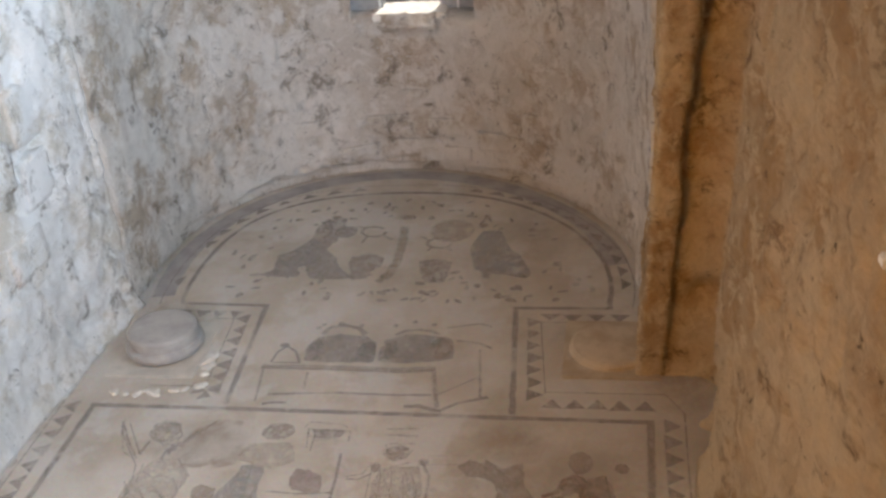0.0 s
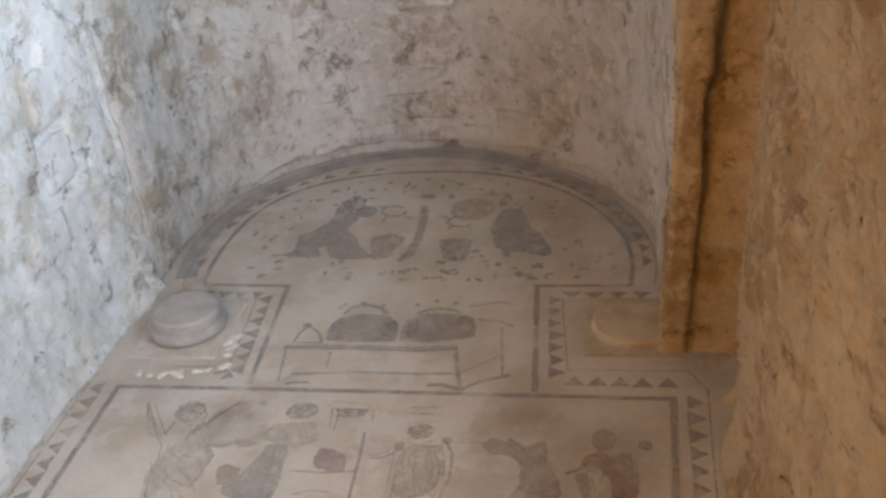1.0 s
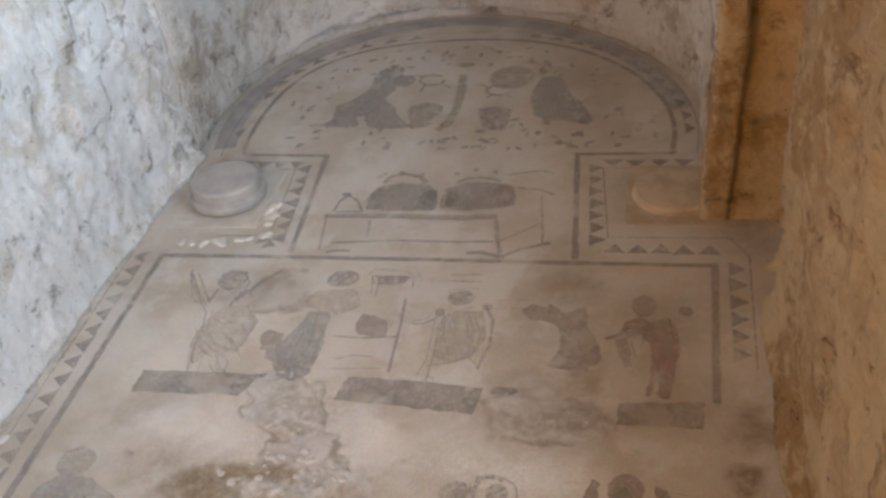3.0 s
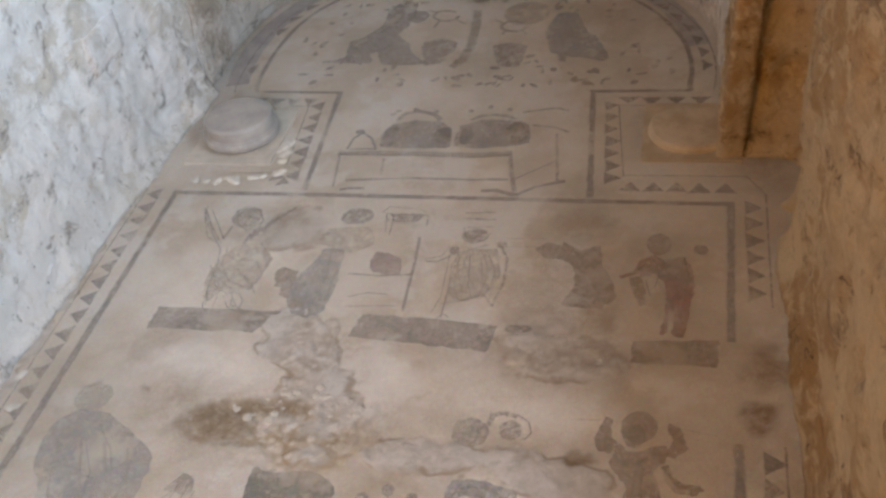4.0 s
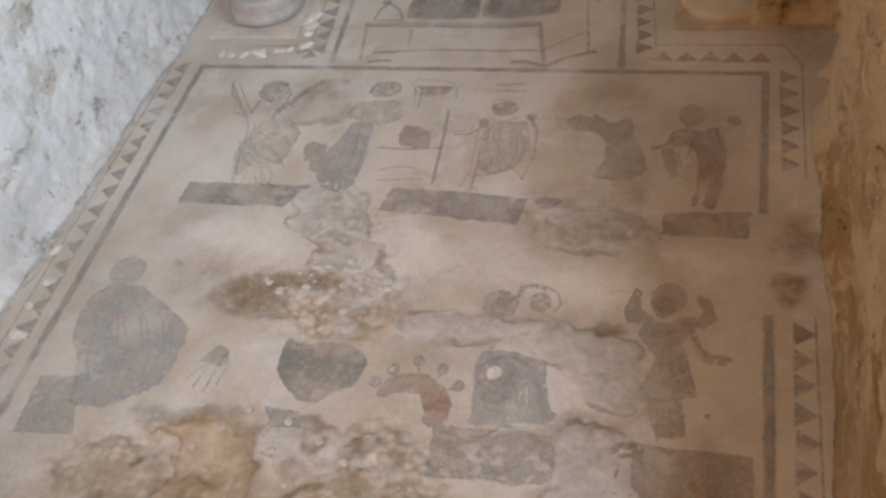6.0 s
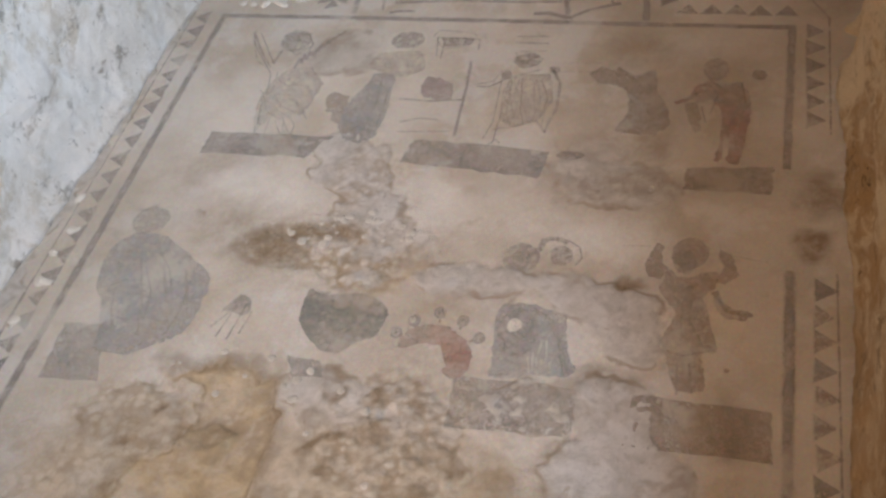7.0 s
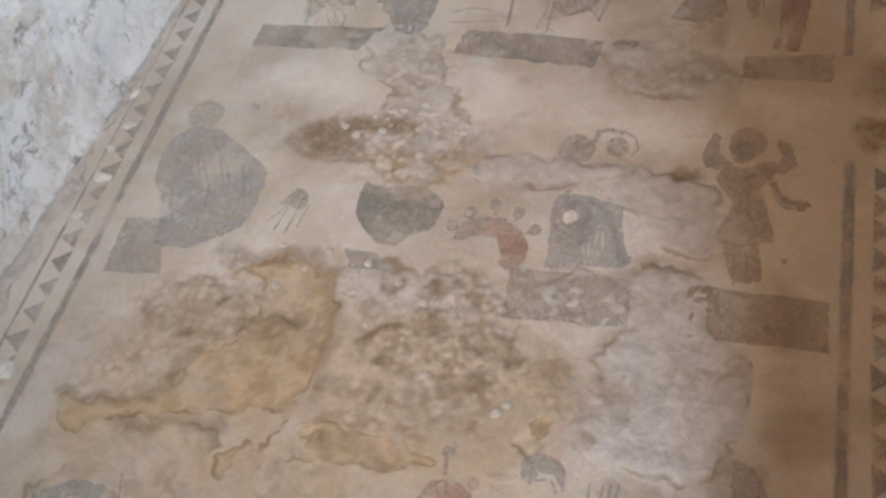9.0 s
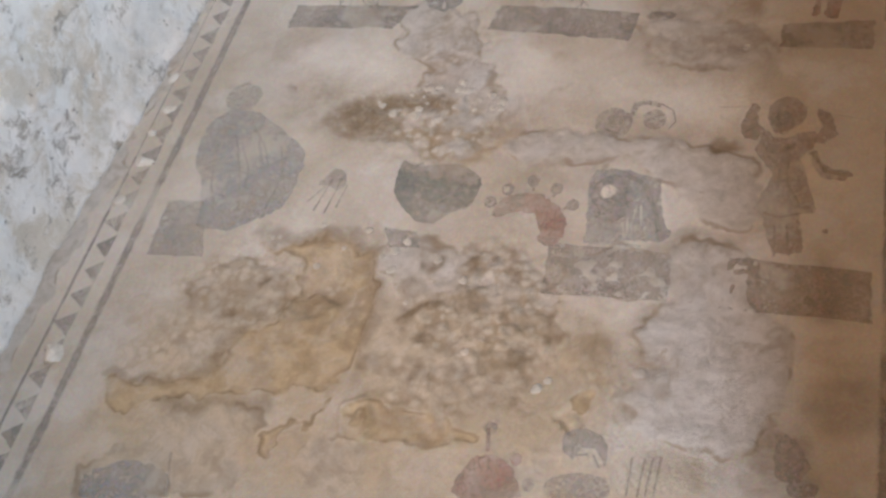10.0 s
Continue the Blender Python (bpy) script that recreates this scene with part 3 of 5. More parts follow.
spot("damp", -1.04, -0.35, 0.22, 0.15, 1, 0.35)
spot("damp", 0.99, -0.65, 0.25, 0.4, 2, 0.25)
spot("damp", -1.07, -3.12, 0.33, 0.13, 9, 0.3)
spot("damp", -1.6, -3.38, 0.18, 0.39, 6, 0.25)
spot("damp", 0.34, -3.44, 0.28, 0.16, 7, 0.25)
spot("damp", 0.35, -2.23, 0.16, 0.1, 4, 0.3)
spot("damp", -1.21, -1.48, 0.29, 0.23, 3, 0.25)
spot("damp", 0.67, -3.18, 0.14, 0.14, 7, 0.35)
area("damp", 0.75, 0.05, (-1.08, -1.77), (-0.91, -1.89), (-0.65, -1.79), (-0.54, -1.87), (-0.52, -2.14), (-0.7, -2.15), (-0.85, -2.08), (-0.93, -1.93))
spot("damp", 0.07, -2.99, 0.035, 0.025, 0, 0.85)
spot("damp", -0.12, -2.80, 0.047, 0.035, 20, 0.85)
spot("damp", -0.08, -3.05, 0.059, 0.025, 40, 0.85)
spot("damp", 0.26, -3.09, 0.035, 0.035, 60, 0.85)
spot("damp", 0.46, -3.11, 0.047, 0.025, 80, 0.85)
spot("damp", 0.26, -2.83, 0.059, 0.035, 10, 0.85)
spot("damp", -0.04, -3.22, 0.035, 0.025, 30, 0.85)
spot("damp", 0.32, -3.26, 0.047, 0.035, 50, 0.85)
spot("damp", -0.07, -3.42, 0.059, 0.025, 70, 0.85)
spot("damp", 0.04, -2.79, 0.035, 0.035, 0, 0.85)
spot("damp", 0.15, -2.80, 0.047, 0.025, 20, 0.85)
spot("damp", -0.16, -3.11, 0.059, 0.035, 40, 0.85)
spot("damp", -0.95, -2.97, 0.035, 0.025, 60, 0.85)
spot("damp", -1.07, -3.20, 0.047, 0.035, 80, 0.85)
spot("damp", 0.26, -1.68, 0.059, 0.025, 10, 0.85)
# dark brown lines along the broken edges
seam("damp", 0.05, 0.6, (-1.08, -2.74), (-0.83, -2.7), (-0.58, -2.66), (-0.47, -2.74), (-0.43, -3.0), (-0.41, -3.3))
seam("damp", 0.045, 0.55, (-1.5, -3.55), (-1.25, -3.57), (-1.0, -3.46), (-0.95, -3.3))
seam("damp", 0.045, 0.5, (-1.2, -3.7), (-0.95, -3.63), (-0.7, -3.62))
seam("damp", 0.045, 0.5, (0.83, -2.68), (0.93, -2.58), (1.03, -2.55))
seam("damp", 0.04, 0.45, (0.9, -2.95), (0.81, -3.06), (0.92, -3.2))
# areas where the mosaic is paler and the brown stains weaker
area("pale", 0.9, 0.12, (-1.2, -1.4), (-0.75, -1.38), (-0.62, -1.62), (-0.75, -1.78), (-1.05, -1.7), (-1.3, -1.6))
area("pale", 0.9, 0.12, (-0.1, -1.42), (0.5, -1.45), (0.75, -1.62), (1.25, -1.68), (1.3, -1.9), (0.95, -1.98), (0.4, -1.8), (-0.05, -1.75))
area("pale", 0.7, 0.10, (0.95, -2.2), (1.2, -2.5), (1.1, -2.62), (0.9, -2.5))
area("pale", 0.7, 0.08, (0.5, -2.95), (0.85, -2.97), (0.78, -3.12), (0.55, -3.1))
area("pale", 0.6, 0.10, (-1.45, -1.45), (-1.1, -0.9), (-0.85, -0.7), (-0.9, -0.4), (-1.4, -0.5), (-1.6, -1.1))
area("pale", 0.6, 0.08, (0.05, -0.7), (0.2, -0.75), (0.2, -1.1), (0.05, -1.1))


def smooth(v, lo, hi):
    t = np.clip((v - lo) / (hi - lo), 0, 1)
    return t * t * (3 - 2 * t)


def oval_field(rows, x, y, soft):
    out = np.zeros_like(x)
    for cx, cy, rx, ry, turn, k in rows:
        c, s = math.cos(radians(turn)), math.sin(radians(turn))
        u, v = ((x - cx) * c + (y - cy) * s) / rx, (-(x - cx) * s + (y - cy) * c) / ry
        out = np.maximum(out, k * smooth(np.hypot(u, v), 1 + soft, 1 - soft))
    return out


def line_field(rows, x, y):
    out = np.zeros_like(x)
    for pts, half, k in rows:
        far = np.full_like(x, 9.0)
        for (ax, ay), (bx, by) in zip(pts, pts[1:]):
            dx, dy = bx - ax, by - ay
            f = np.clip(((x - ax) * dx + (y - ay) * dy) / (dx * dx + dy * dy), 0, 1)
            far = np.minimum(far, np.hypot(x - ax - f * dx, y - ay - f * dy))
        out = np.maximum(out, k * smooth(far / half, 1.5, 0.3))
    return out


def area_field(rows, x, y):
    """Fields filled to an outline, fading inwards over soft."""
    out = np.zeros_like(x)
    for pts, soft, k in rows:
        px, py = [p[0] for p in pts], [p[1] for p in pts]
        near = np.flatnonzero((x > min(px) - 0.3) & (x < max(px) + 0.3) & (y > min(py) - 0.3) & (y < max(py) + 0.3))
        u, v = x[near], y[near]
        far, inside = np.full_like(u, 9.0), np.zeros(len(u), bool)
        for (ax, ay), (bx, by) in zip(pts, pts[1:] + pts[:1]):
            dx, dy = bx - ax, by - ay
            f = np.clip(((u - ax) * dx + (v - ay) * dy) / (dx * dx + dy * dy), 0, 1)
            far = np.minimum(far, np.hypot(u - ax - f * dx, v - ay - f * dy))
            if ay != by:
                inside ^= ((ay > v) != (by > v)) & (u < ax + (v - ay) * dx / dy)
        out[near] = np.maximum(out[near], k * smooth(np.where(inside, far, -far), -0.6 * soft, soft))
    return out


# round sockets in the bedding: x, y, radius, height
KNOBS = [(-0.69, -3.12, 0.085, 0.022), (-0.98, -2.86, 0.06, -0.02), (0.62, -3.52, 0.06, -0.02), (-0.30, -3.62, 0.10, 0.02), (0.12, -2.92, 0.05, -0.02)]


def build_floor():
    """One sheet: mosaic at its level, mortar patches lumpy and a little proud, bare bedding sunk."""
    step, fx0, fx1, fy0, fy1 = 0.0125, -2.45, 2.45, -5.0, 3.9
    nx, ny = round((fx1 - fx0) / step), round((fy1 - fy0) / step)
    gx, gy = np.meshgrid(np.linspace(fx0, fx1, nx + 1), np.linspace(fy0, fy1, ny + 1))
    gx, gy = gx.ravel(), gy.ravel()
    sample = lambda f, o: np.array([noise.noise((a * f + o, b * f - o, o)) for a, b in zip(gx.tolist(), gy.tolist())])
    n1, n2, n3, n4, n5 = sample(3.1, 1.0), sample(3.1, 31.0), sample(11.0, 5.0), sample(11.0, 47.0), sample(26.0, 9.0)
    wx, wy = gx + 0.10 * n1 + 0.05 * n3 + 0.014 * n5, gy + 0.10 * n2 + 0.05 * n4 + 0.014 * n5
    ex, ey = gx + 0.06 * n1 + 0.055 * n3 + 0.022 * n5, gy + 0.06 * n2 + 0.055 * n4 - 0.022 * n5
    whole = lambda k, soft: np.maximum(np.maximum(oval_field(SPOTS[k], wx, wy, soft), line_field(SEAMS[k], wx, wy)), area_field(AREAS[k], ex, ey))
    mortar, ochre, damp, rubble, pale = whole("mortar", 0.35), whole("ochre", 0.35), whole("damp", 0.55), whole("rubble", 0.4), whole("pale", 0.5)
    damp *= 1 - 0.6 * pale
    crumb = np.abs(n3) + 0.6 * np.abs(n5)
    lump = 0.5 * n3 + 0.45 * n5 + 0.3 * n1 + 0.5 * crumb - 0.3
    fill, bare = smooth(mortar, 0.18, 0.62), smooth(ochre, 0.56, 0.92)
    z = 0.0012 * n1 + 0.0006 * n5 + fill * (0.0055 + 0.0035 * lump) + rubble * 0.016 * lump - bare * (1 - 0.45 * fill) * (0.014 + 0.012 * lump)
    # hollows of mortar and bedding that get painted shade
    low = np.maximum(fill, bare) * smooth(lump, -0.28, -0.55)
    for cx, cy, r, h in KNOBS:
        far = np.hypot(wx - cx, wy - cy) / r
        z += h * (smooth(far, 1.0, 0.75) - 0.7 * smooth(far, 0.85, 0.3))
    verts = np.stack([gx, gy, z], 1).tolist()
    w = nx + 1
    faces = [(j * w + i, j * w + i + 1, (j + 1) * w + i + 1, (j + 1) * w + i) for j in range(ny) for i in range(nx)]
    b = len(verts)
    verts += [(fx0, -8.2, 0), (fx1, -8.2, 0)]
    faces.append((b, b + 1, nx, 0))
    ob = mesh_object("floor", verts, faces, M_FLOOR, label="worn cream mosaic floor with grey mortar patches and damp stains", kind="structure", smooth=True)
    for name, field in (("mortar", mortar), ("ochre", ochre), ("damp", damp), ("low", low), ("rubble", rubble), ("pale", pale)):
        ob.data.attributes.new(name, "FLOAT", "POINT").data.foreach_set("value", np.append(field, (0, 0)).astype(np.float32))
    return ob


floor = build_floor()


# ---- column bases ----
def ring(bm, r, z, n=40, wobble=0.0):
    return [bm.verts.new((r * (1 + wobble * math.sin(3 * a + z * 9)) * math.cos(a), r * (1 + wobble * math.cos(2 * a)) * math.sin(a), z)) for a in [2 * math.pi * k / n for k in range(n)]]


def turned(profile, wobble=0.0):
    bm = bmesh.new()
    rows = [ring(bm, r, z, 40, wobble) for r, z in profile]
    for a, b in zip(rows, rows[1:]):
        for k in range(40):
            bm.faces.new((a[k], a[(k + 1) % 40], b[(k + 1) % 40], b[k]))
    bm.faces.new(rows[-1])
    bm.faces.new(rows[0][::-1])
    return bm


def slab(sx, sy, z0, z1, bevel=0.012, seed=0):
    bm = bmesh.new()
    bmesh.ops.create_cube(bm, size=1)
    for v in bm.verts:
        v.co = (v.co.x * sx, v.co.y * sy, z0 if v.co.z < 0 else z1)
    bmesh.ops.bevel(bm, geom=bm.edges[:], offset=bevel, segments=2, affect="EDGES")
    r = random.Random(seed)
    for v in bm.verts:
        v.co += Vector((r.uniform(-1, 1), r.uniform(-1, 1), r.uniform(-0.4, 0.4))) * bevel * 0.35
    return bm


def column_base(x, y, label, torus, drum, mat):
    base = new("column_base")
    base.location = (x, y, 0)
    tagged(base, label, "column base", "column bases at the apse")
    part("plinth", slab(0.62, 0.70, -0.03, 0.010, 0.008, 3), M_BASE if torus else M_LOW, base, "low square plinth of pale limestone")
    if torus:
        part("torus", turned(torus, 0.006), mat, base)
    part("drum", turned(drum, 0.01), mat, base, "sawn-off round column stump")
    return base


column_base(-1.50, 0.66, "grey limestone column stump on a square plinth",
            [(0.24, 0.02), (0.262, 0.035), (0.268, 0.06), (0.26, 0.085), (0.245, 0.095)], [(0.24, 0.09), (0.236, 0.10), (0.24, 0.165), (0.232, 0.18), (0.215, 0.185)], M_DRUM)
column_base(1.53, 0.74, "broken low stump of a brownish column beside the pier", None, [(0.275, 0.01), (0.27, 0.035), (0.25, 0.05), (0.20, 0.055)], M_LOW)

# loose white mortar chips along the broken edge of the mosaic
chips = random.Random(5)
for k, (x, y, r) in enumerate([(-1.12, 0.45, 0.035), (-1.15, 0.53, 0.04), (-1.29, 0.16, 0.022), (-1.38, 0.14, 0.03), (-1.50, 0.11, 0.025), (-1.19, 0.18, 0.026), (-1.10, 0.23, 0.03),
                              (-1.66, 0.13, 0.03), (-1.58, 0.12, 0.02), (-1.44, 0.15, 0.018), (-1.11, 0.34, 0.028), (-1.24, 0.17, 0.018), (-1.91, -1.95, 0.03), (-1.93, -2.12, 0.025),
                              (-1.90, -2.32, 0.03), (-1.92, -2.6, 0.025), (-1.86, -3.5, 0.05), (-1.97, -1.7, 0.02)]):
    bm = bmesh.new()
    bmesh.ops.create_icosphere(bm, subdivisions=2, radius=1.25 * r)
    for v in bm.verts:
        v.co *= 0.85 + 0.9 * noise.noise(v.co * 22 + Vector((k * 3, 0, 0)))
        v.co.x, v.co.z = v.co.x * (1.2 + 0.5 * math.sin(k * 2.3)), max(v.co.z * 0.4, -0.15 * r)
    ob = part("mortar_chip", bm, M_CHIP, None)
    ob.location, ob.rotation_euler = (x, y, 0.2 * r), (0, 0, chips.uniform(0, 6))
    tagged(ob, "small white mortar lump on the broken mosaic edge", "stone chip", "white mortar chips on the floor")

# pale stones left standing in the broken bedding
for k in range(46):
    u, a = math.sqrt(chips.random()), chips.uniform(0, 6.28)
    zone = ((-0.36, -1.82, 0.34, 0.14), (-0.10, -2.86, 0.34, 0.22), (-0.75, -2.75, 0.35, 0.16), (0.35, -3.3, 0.3, 0.2))[max(0, chips.randrange(7) - 3)]
    x, y, r = zone[0] + zone[2] * u * math.cos(a), zone[1] + zone[3] * u * math.sin(a), chips.uniform(0.010, 0.028)
    bm = bmesh.new()
    bmesh.ops.create_icosphere(bm, subdivisions=2, radius=r)
    for v in bm.verts:
        v.co *= 0.9 + 0.7 * noise.noise(v.co * 26 + Vector((k * 5, 1, 0)))
        v.co.z *= 0.35
    ob = part("bedding_stone", bm, M_BASE, None)
    ob.location, ob.rotation_euler = (x, y, 0.008), (0, 0, chips.uniform(0, 6))
    tagged(ob, "small pale stone bedded in broken floor mortar", "stone", "stones in the broken bedding")

# ---- window in the apse wall ----
window = new("window_1")
tagged(window, "deep bare window opening with thin white metal posts", kind="structure")
for x in (-0.47, 0.21):
    bm = slab(0.016, 0.03, 1.42, 2.3, 0.003)
    bmesh.ops.translate(bm, vec=(x, 3.84, 0), verts=bm.verts)
    part("window_post", bm, M_WHITE, window)


def sill(name, mat, y0, y1, wide, fall, label):
    """A broken slab along the foot of the window; fall: how far it slopes down towards the room."""
    bm = bmesh.new()
    for v in bmesh.ops.create_grid(bm, x_segments=28, y_segments=14, size=0.5)["verts"]:
        u, w = v.co.x, v.co.y + 0.5
        x, y = -0.19 + (wide + 0.16 * noise.noise(Vector((w * 5 + (u > 0) * 7 + fall * 40, 4, 0)))) * u, y0 + (y1 - y0) * w
        v.co = (x, y, 1.452 - fall * (1 - w) + 0.02 * noise.noise(Vector((x * 11, y * 11, 3))) + 0.008 * noise.noise(Vector((x * 30, y * 30, 3))))
    low = bmesh.ops.extrude_face_region(bm, geom=bm.faces[:])["geom"]
    for v in [g for g in low if isinstance(g, bmesh.types.BMVert)]:
        v.co.z -= 0.06
        v.co.y += 0.05 * (fall > 0)
    bmesh.ops.recalc_face_normals(bm, faces=bm.faces)
    part(name, bm, mat, window, label)


sill("window_sill", M_LIME, 3.63, 4.0, 0.62, 0.0, "white lime sill")
sill("sill_lip", M_APSE, 3.56, 3.635, 0.46, 0.10, "broken plaster lip under the sill")
for xa, xb in ((-0.80, -0.45), (0.06, 0.55)):
    bm = slab(xb - xa, 0.14, 1.40, 2.3, 0.01)
    bmesh.ops.translate(bm, vec=((xa + xb) / 2, 3.93, 0), verts=bm.verts)
    part("side_panel", bm, M_METAL, window, "grey metal side panel")
bm = slab(2.4, 0.2, 0.0, 2.3, 0.02)
bmesh.ops.translate(bm, vec=(-0.1, 4.75, 0), verts=bm.verts)
tagged(part("light_well_wall", bm, M_METAL, None), "grey retaining wall outside the window", kind="structure")

# small fitting on the east wall
fitting = new("wall_fitting")
fitting.matrix_world = pose(2.17, -3.36, 2.87, 0, 0, 4)
tagged(fitting, "small grey metal fitting fixed to the plastered wall", "wall fitting")
part("plate", slab(0.03, 0.06, -0.05, 0.05, 0.006), M_METAL, fitting)
bm = slab(0.035, 0.04, 0.005, 0.03, 0.004)
bmesh.ops.translate(bm, vec=(-0.025, 0, 0), verts=bm.verts)
part("clip", bm, M_WHITE, fitting, "white clip")


# ---- mosaic inlays, pieces of the floor ----
LAID = itertools.count()


def level(k):
    return 0.0042 + 0.0006 * k + 0.000003 * next(LAID)


def inlay_mesh():
    """A new mesh whose vertices know how far inside the outline they lie, 0 to 1."""
    bm = bmesh.new()
    return bm, bm.verts.layers.float.new("inner")


def plate(name, outline, mat, k, soft=0.018):
    """A thin inlay with a worn edge, let into the floor."""
    (bm, inner), z = inlay_mesh(), level(k)
    face = bm.faces.new([bm.verts.new((x, y, z)) for x, y in outline])
    bmesh.ops.inset_region(bm, faces=[face], thickness=soft, use_even_offset=False)
    for v in face.verts:
        v[inner] = 1.0
    bmesh.ops.triangulate(bm, faces=bm.faces[:])
    bmesh.ops.recalc_face_normals(bm, faces=bm.faces)
    return part(name, bm, mat, floor)


def ragged(x, y, amp):
    q = Vector((x * 28, y * 28, 3.0))
    return (x + amp * (noise.noise(q) + 0.7 * noise.noise(q * 2.3)),
            y + amp * (noise.noise(q + Vector((9, 9, 9))) + 0.7 * noise.noise(q * 2.3 + Vector((5, 5, 5)))))


def patch(name, mat, pts, k=0, bow=0.6):
    """A worn figure of tesserae: a rounded outline through a few corners, with a ragged edge."""
    out, n = [], len(pts)
    for i in range(n):
        a, b, c, d = (Vector(pts[(i + o) % n]) for o in (-1, 0, 1, 2))
        m = max(2, min(8, round((c - b).length / 0.02)))
        for s in range(m):
            t = s / m
            p = 0.5 * (2 * b + (c - a) * t * 0.8 + (2 * a - 5 * b + 4 * c - d) * t * t * 0.8 + (3 * b - a - 3 * c + d) * t ** 3 * 0.8)
            p = b.lerp(c, t).lerp(p, bow)
            out.append(ragged(p.x, p.y, 0.012))
    area = sum(p[0] * q[1] - q[0] * p[1] for p, q in zip(out, out[1:] + out[:1]))
    return plate(name, out if area > 0 else out[::-1], mat, k)


def disc(name, mat, x, y, rx, ry, turn=0, k=0):
    c, s = math.cos(radians(turn)), math.sin(radians(turn))
    out = []
    for i in range(18):
        a = 2 * math.pi * i / 18
        u, v = rx * math.cos(a), ry * math.sin(a)
        out.append(ragged(x + u * c - v * s, y + u * s + v * c, min(0.008, 0.2 * min(rx, ry))))
    return plate(name, out, mat, k)


def strip(name, pts, width, mat, k=1):
    """A band of tesserae along a line."""
    line, left, right = resample(pts, 0.05), [], []
    n = len(line)
    for i in range(n):
        p = Vector(line[i])
        d0 = (p - Vector(line[i - 1])).normalized() if i else (Vector(line[1]) - p).normalized()
        d1 = (Vector(line[i + 1]) - p).normalized() if i < n - 1 else d0
        t = (d0 + d1).normalized()
        off = Vector((-t.y, t.x)) * width / 2 / max(0.5, t.dot(d1))
        wob = min(0.006, width * 0.15)
        left.append(ragged(*(p + off), wob))
        right.append(ragged(*(p - off), wob))
    (bm, inner), z = inlay_mesh(), level(k)
    rows = [[bm.verts.new((x, y, z)) for x, y in side] for side in (left, line, right)]
    for v in rows[1]:
        v[inner] = 1.0
    for i in range(n - 1):
        for a in (0, 1):
            bm.faces.new((rows[a][i], rows[a + 1][i], rows[a + 1][i + 1], rows[a][i + 1]))
    bmesh.ops.recalc_face_normals(bm, faces=bm.faces)
    return part(name, bm, mat, floor)


def piece_mesh(name, outline, mat):
    """A small inlay that is repeated: a fan from its middle, whole inside and worn at the rim."""
    me, n, z = bpy.data.meshes.new(name), len(outline), level(0)
    cx, cy = sum(p[0] for p in outline) / n, sum(p[1] for p in outline) / n
    mid = [(cx + 0.62 * (x - cx), cy + 0.62 * (y - cy), z) for x, y in outline]
    me.from_pydata([(x, y, z) for x, y in outline] + mid, [],
                   [tuple(range(n, 2 * n))] + [(i, (i + 1) % n, (i + 1) % n + n, i + n) for i in range(n)])
    me.attributes.new("inner", "FLOAT", "POINT").data.foreach_set("value", [0.15] * n + [1.0] * n)
    me.materials.append(mat)
    return me


TRI = [piece_mesh("triangle_tile", [(0.078, -0.006), (0.038, 0.052), (0.006, 0.102), (-0.006, 0.102), (-0.040, 0.050), (-0.078, -0.006)], m) for m in (T_DARK, T_GREY, T_MAUVE)]
LEAF = [piece_mesh("leaf_tile", [(0.045 * math.cos(a), w * math.sin(a) * (1 - 0.3 * math.cos(a))) for a in [2 * math.pi * k / 10 for k in range(10)]], m)
        for w, m in ((0.022, T_DARK), (0.017, T_MAUVE), (0.026, T_OLIVE), (0.014, T_GREY))]
dice = random.Random(11)


def piece(name, mesh, x, y, turn, sx=1.0, sy=1.0):
    ob = new(name, mesh)
    ob.parent = floor
    ob.matrix_basis = Matrix.Translation((x, y, 0)) @ Matrix.Rotation(turn, 4, "Z") @ Matrix.Diagonal((sx, sy, 1, 1))


def triangles(ax, ay, bx, by, pitch=0.147, skip=0.0, meshes=TRI):
    """A row of dark triangles; they point to the left of the way from a to b."""
    far, turn = math.hypot(bx - ax, by - ay), math.atan2(by - ay, bx - ax)
    n = max(1, round(far / pitch))
    for i in range(n):
        f = (i + 0.5) / n
        if dice.random() >= skip:
            piece("triangle_tile", dice.choice(meshes), ax + (bx - ax) * f + dice.uniform(-1, 1) * 0.006, ay + (by - ay) * f + dice.uniform(-1, 1) * 0.006,
                  turn + dice.uniform(-0.07, 0.07), far / n / 0.147 * dice.uniform(0.92, 1.02), dice.uniform(0.85, 1.05))


# nave border
strip("border_band", [(-1.735, -5), (-1.74, -0.01), (-0.86, -0.012), (0.94, -0.036), (1.765, -0.045), (1.755, -1.22)], 0.062, T_DARK, 0)
strip("border_band", [(1.78, -1.9), (1.80, -5)], 0.07, T_DARK, 0)
strip("border_line", [(-1.955, -2.4), (-1.955, 0.02)], 0.016, T_MAUVE, 0)
strip("border_line", [(-1.955, -4.2), (-1.955, -2.4)], 0.026, T_DARK, 0)
strip("border_line", [(1.965, -0.95), (1.965, 0.05), (1.86, 0.24), (1.13, 0.24)], 0.018, T_MAUVE, 0)
strip("border_line", [(1.985, -1.9), (2.0, -5)], 0.018, T_MAUVE, 0)
triangles(-1.835, -2.2, -1.835, 0.05)
triangles(-1.845, -4.3, -1.835, -2.2)
triangles(1.845, 0.0, 1.845, -0.92)
triangles(1.885, -1.93, 1.90, -4.3)
# sanctuary border round the two column squares, and the arc
ARC = [apse_arc(a) for a in range(-6, 187, 4)]
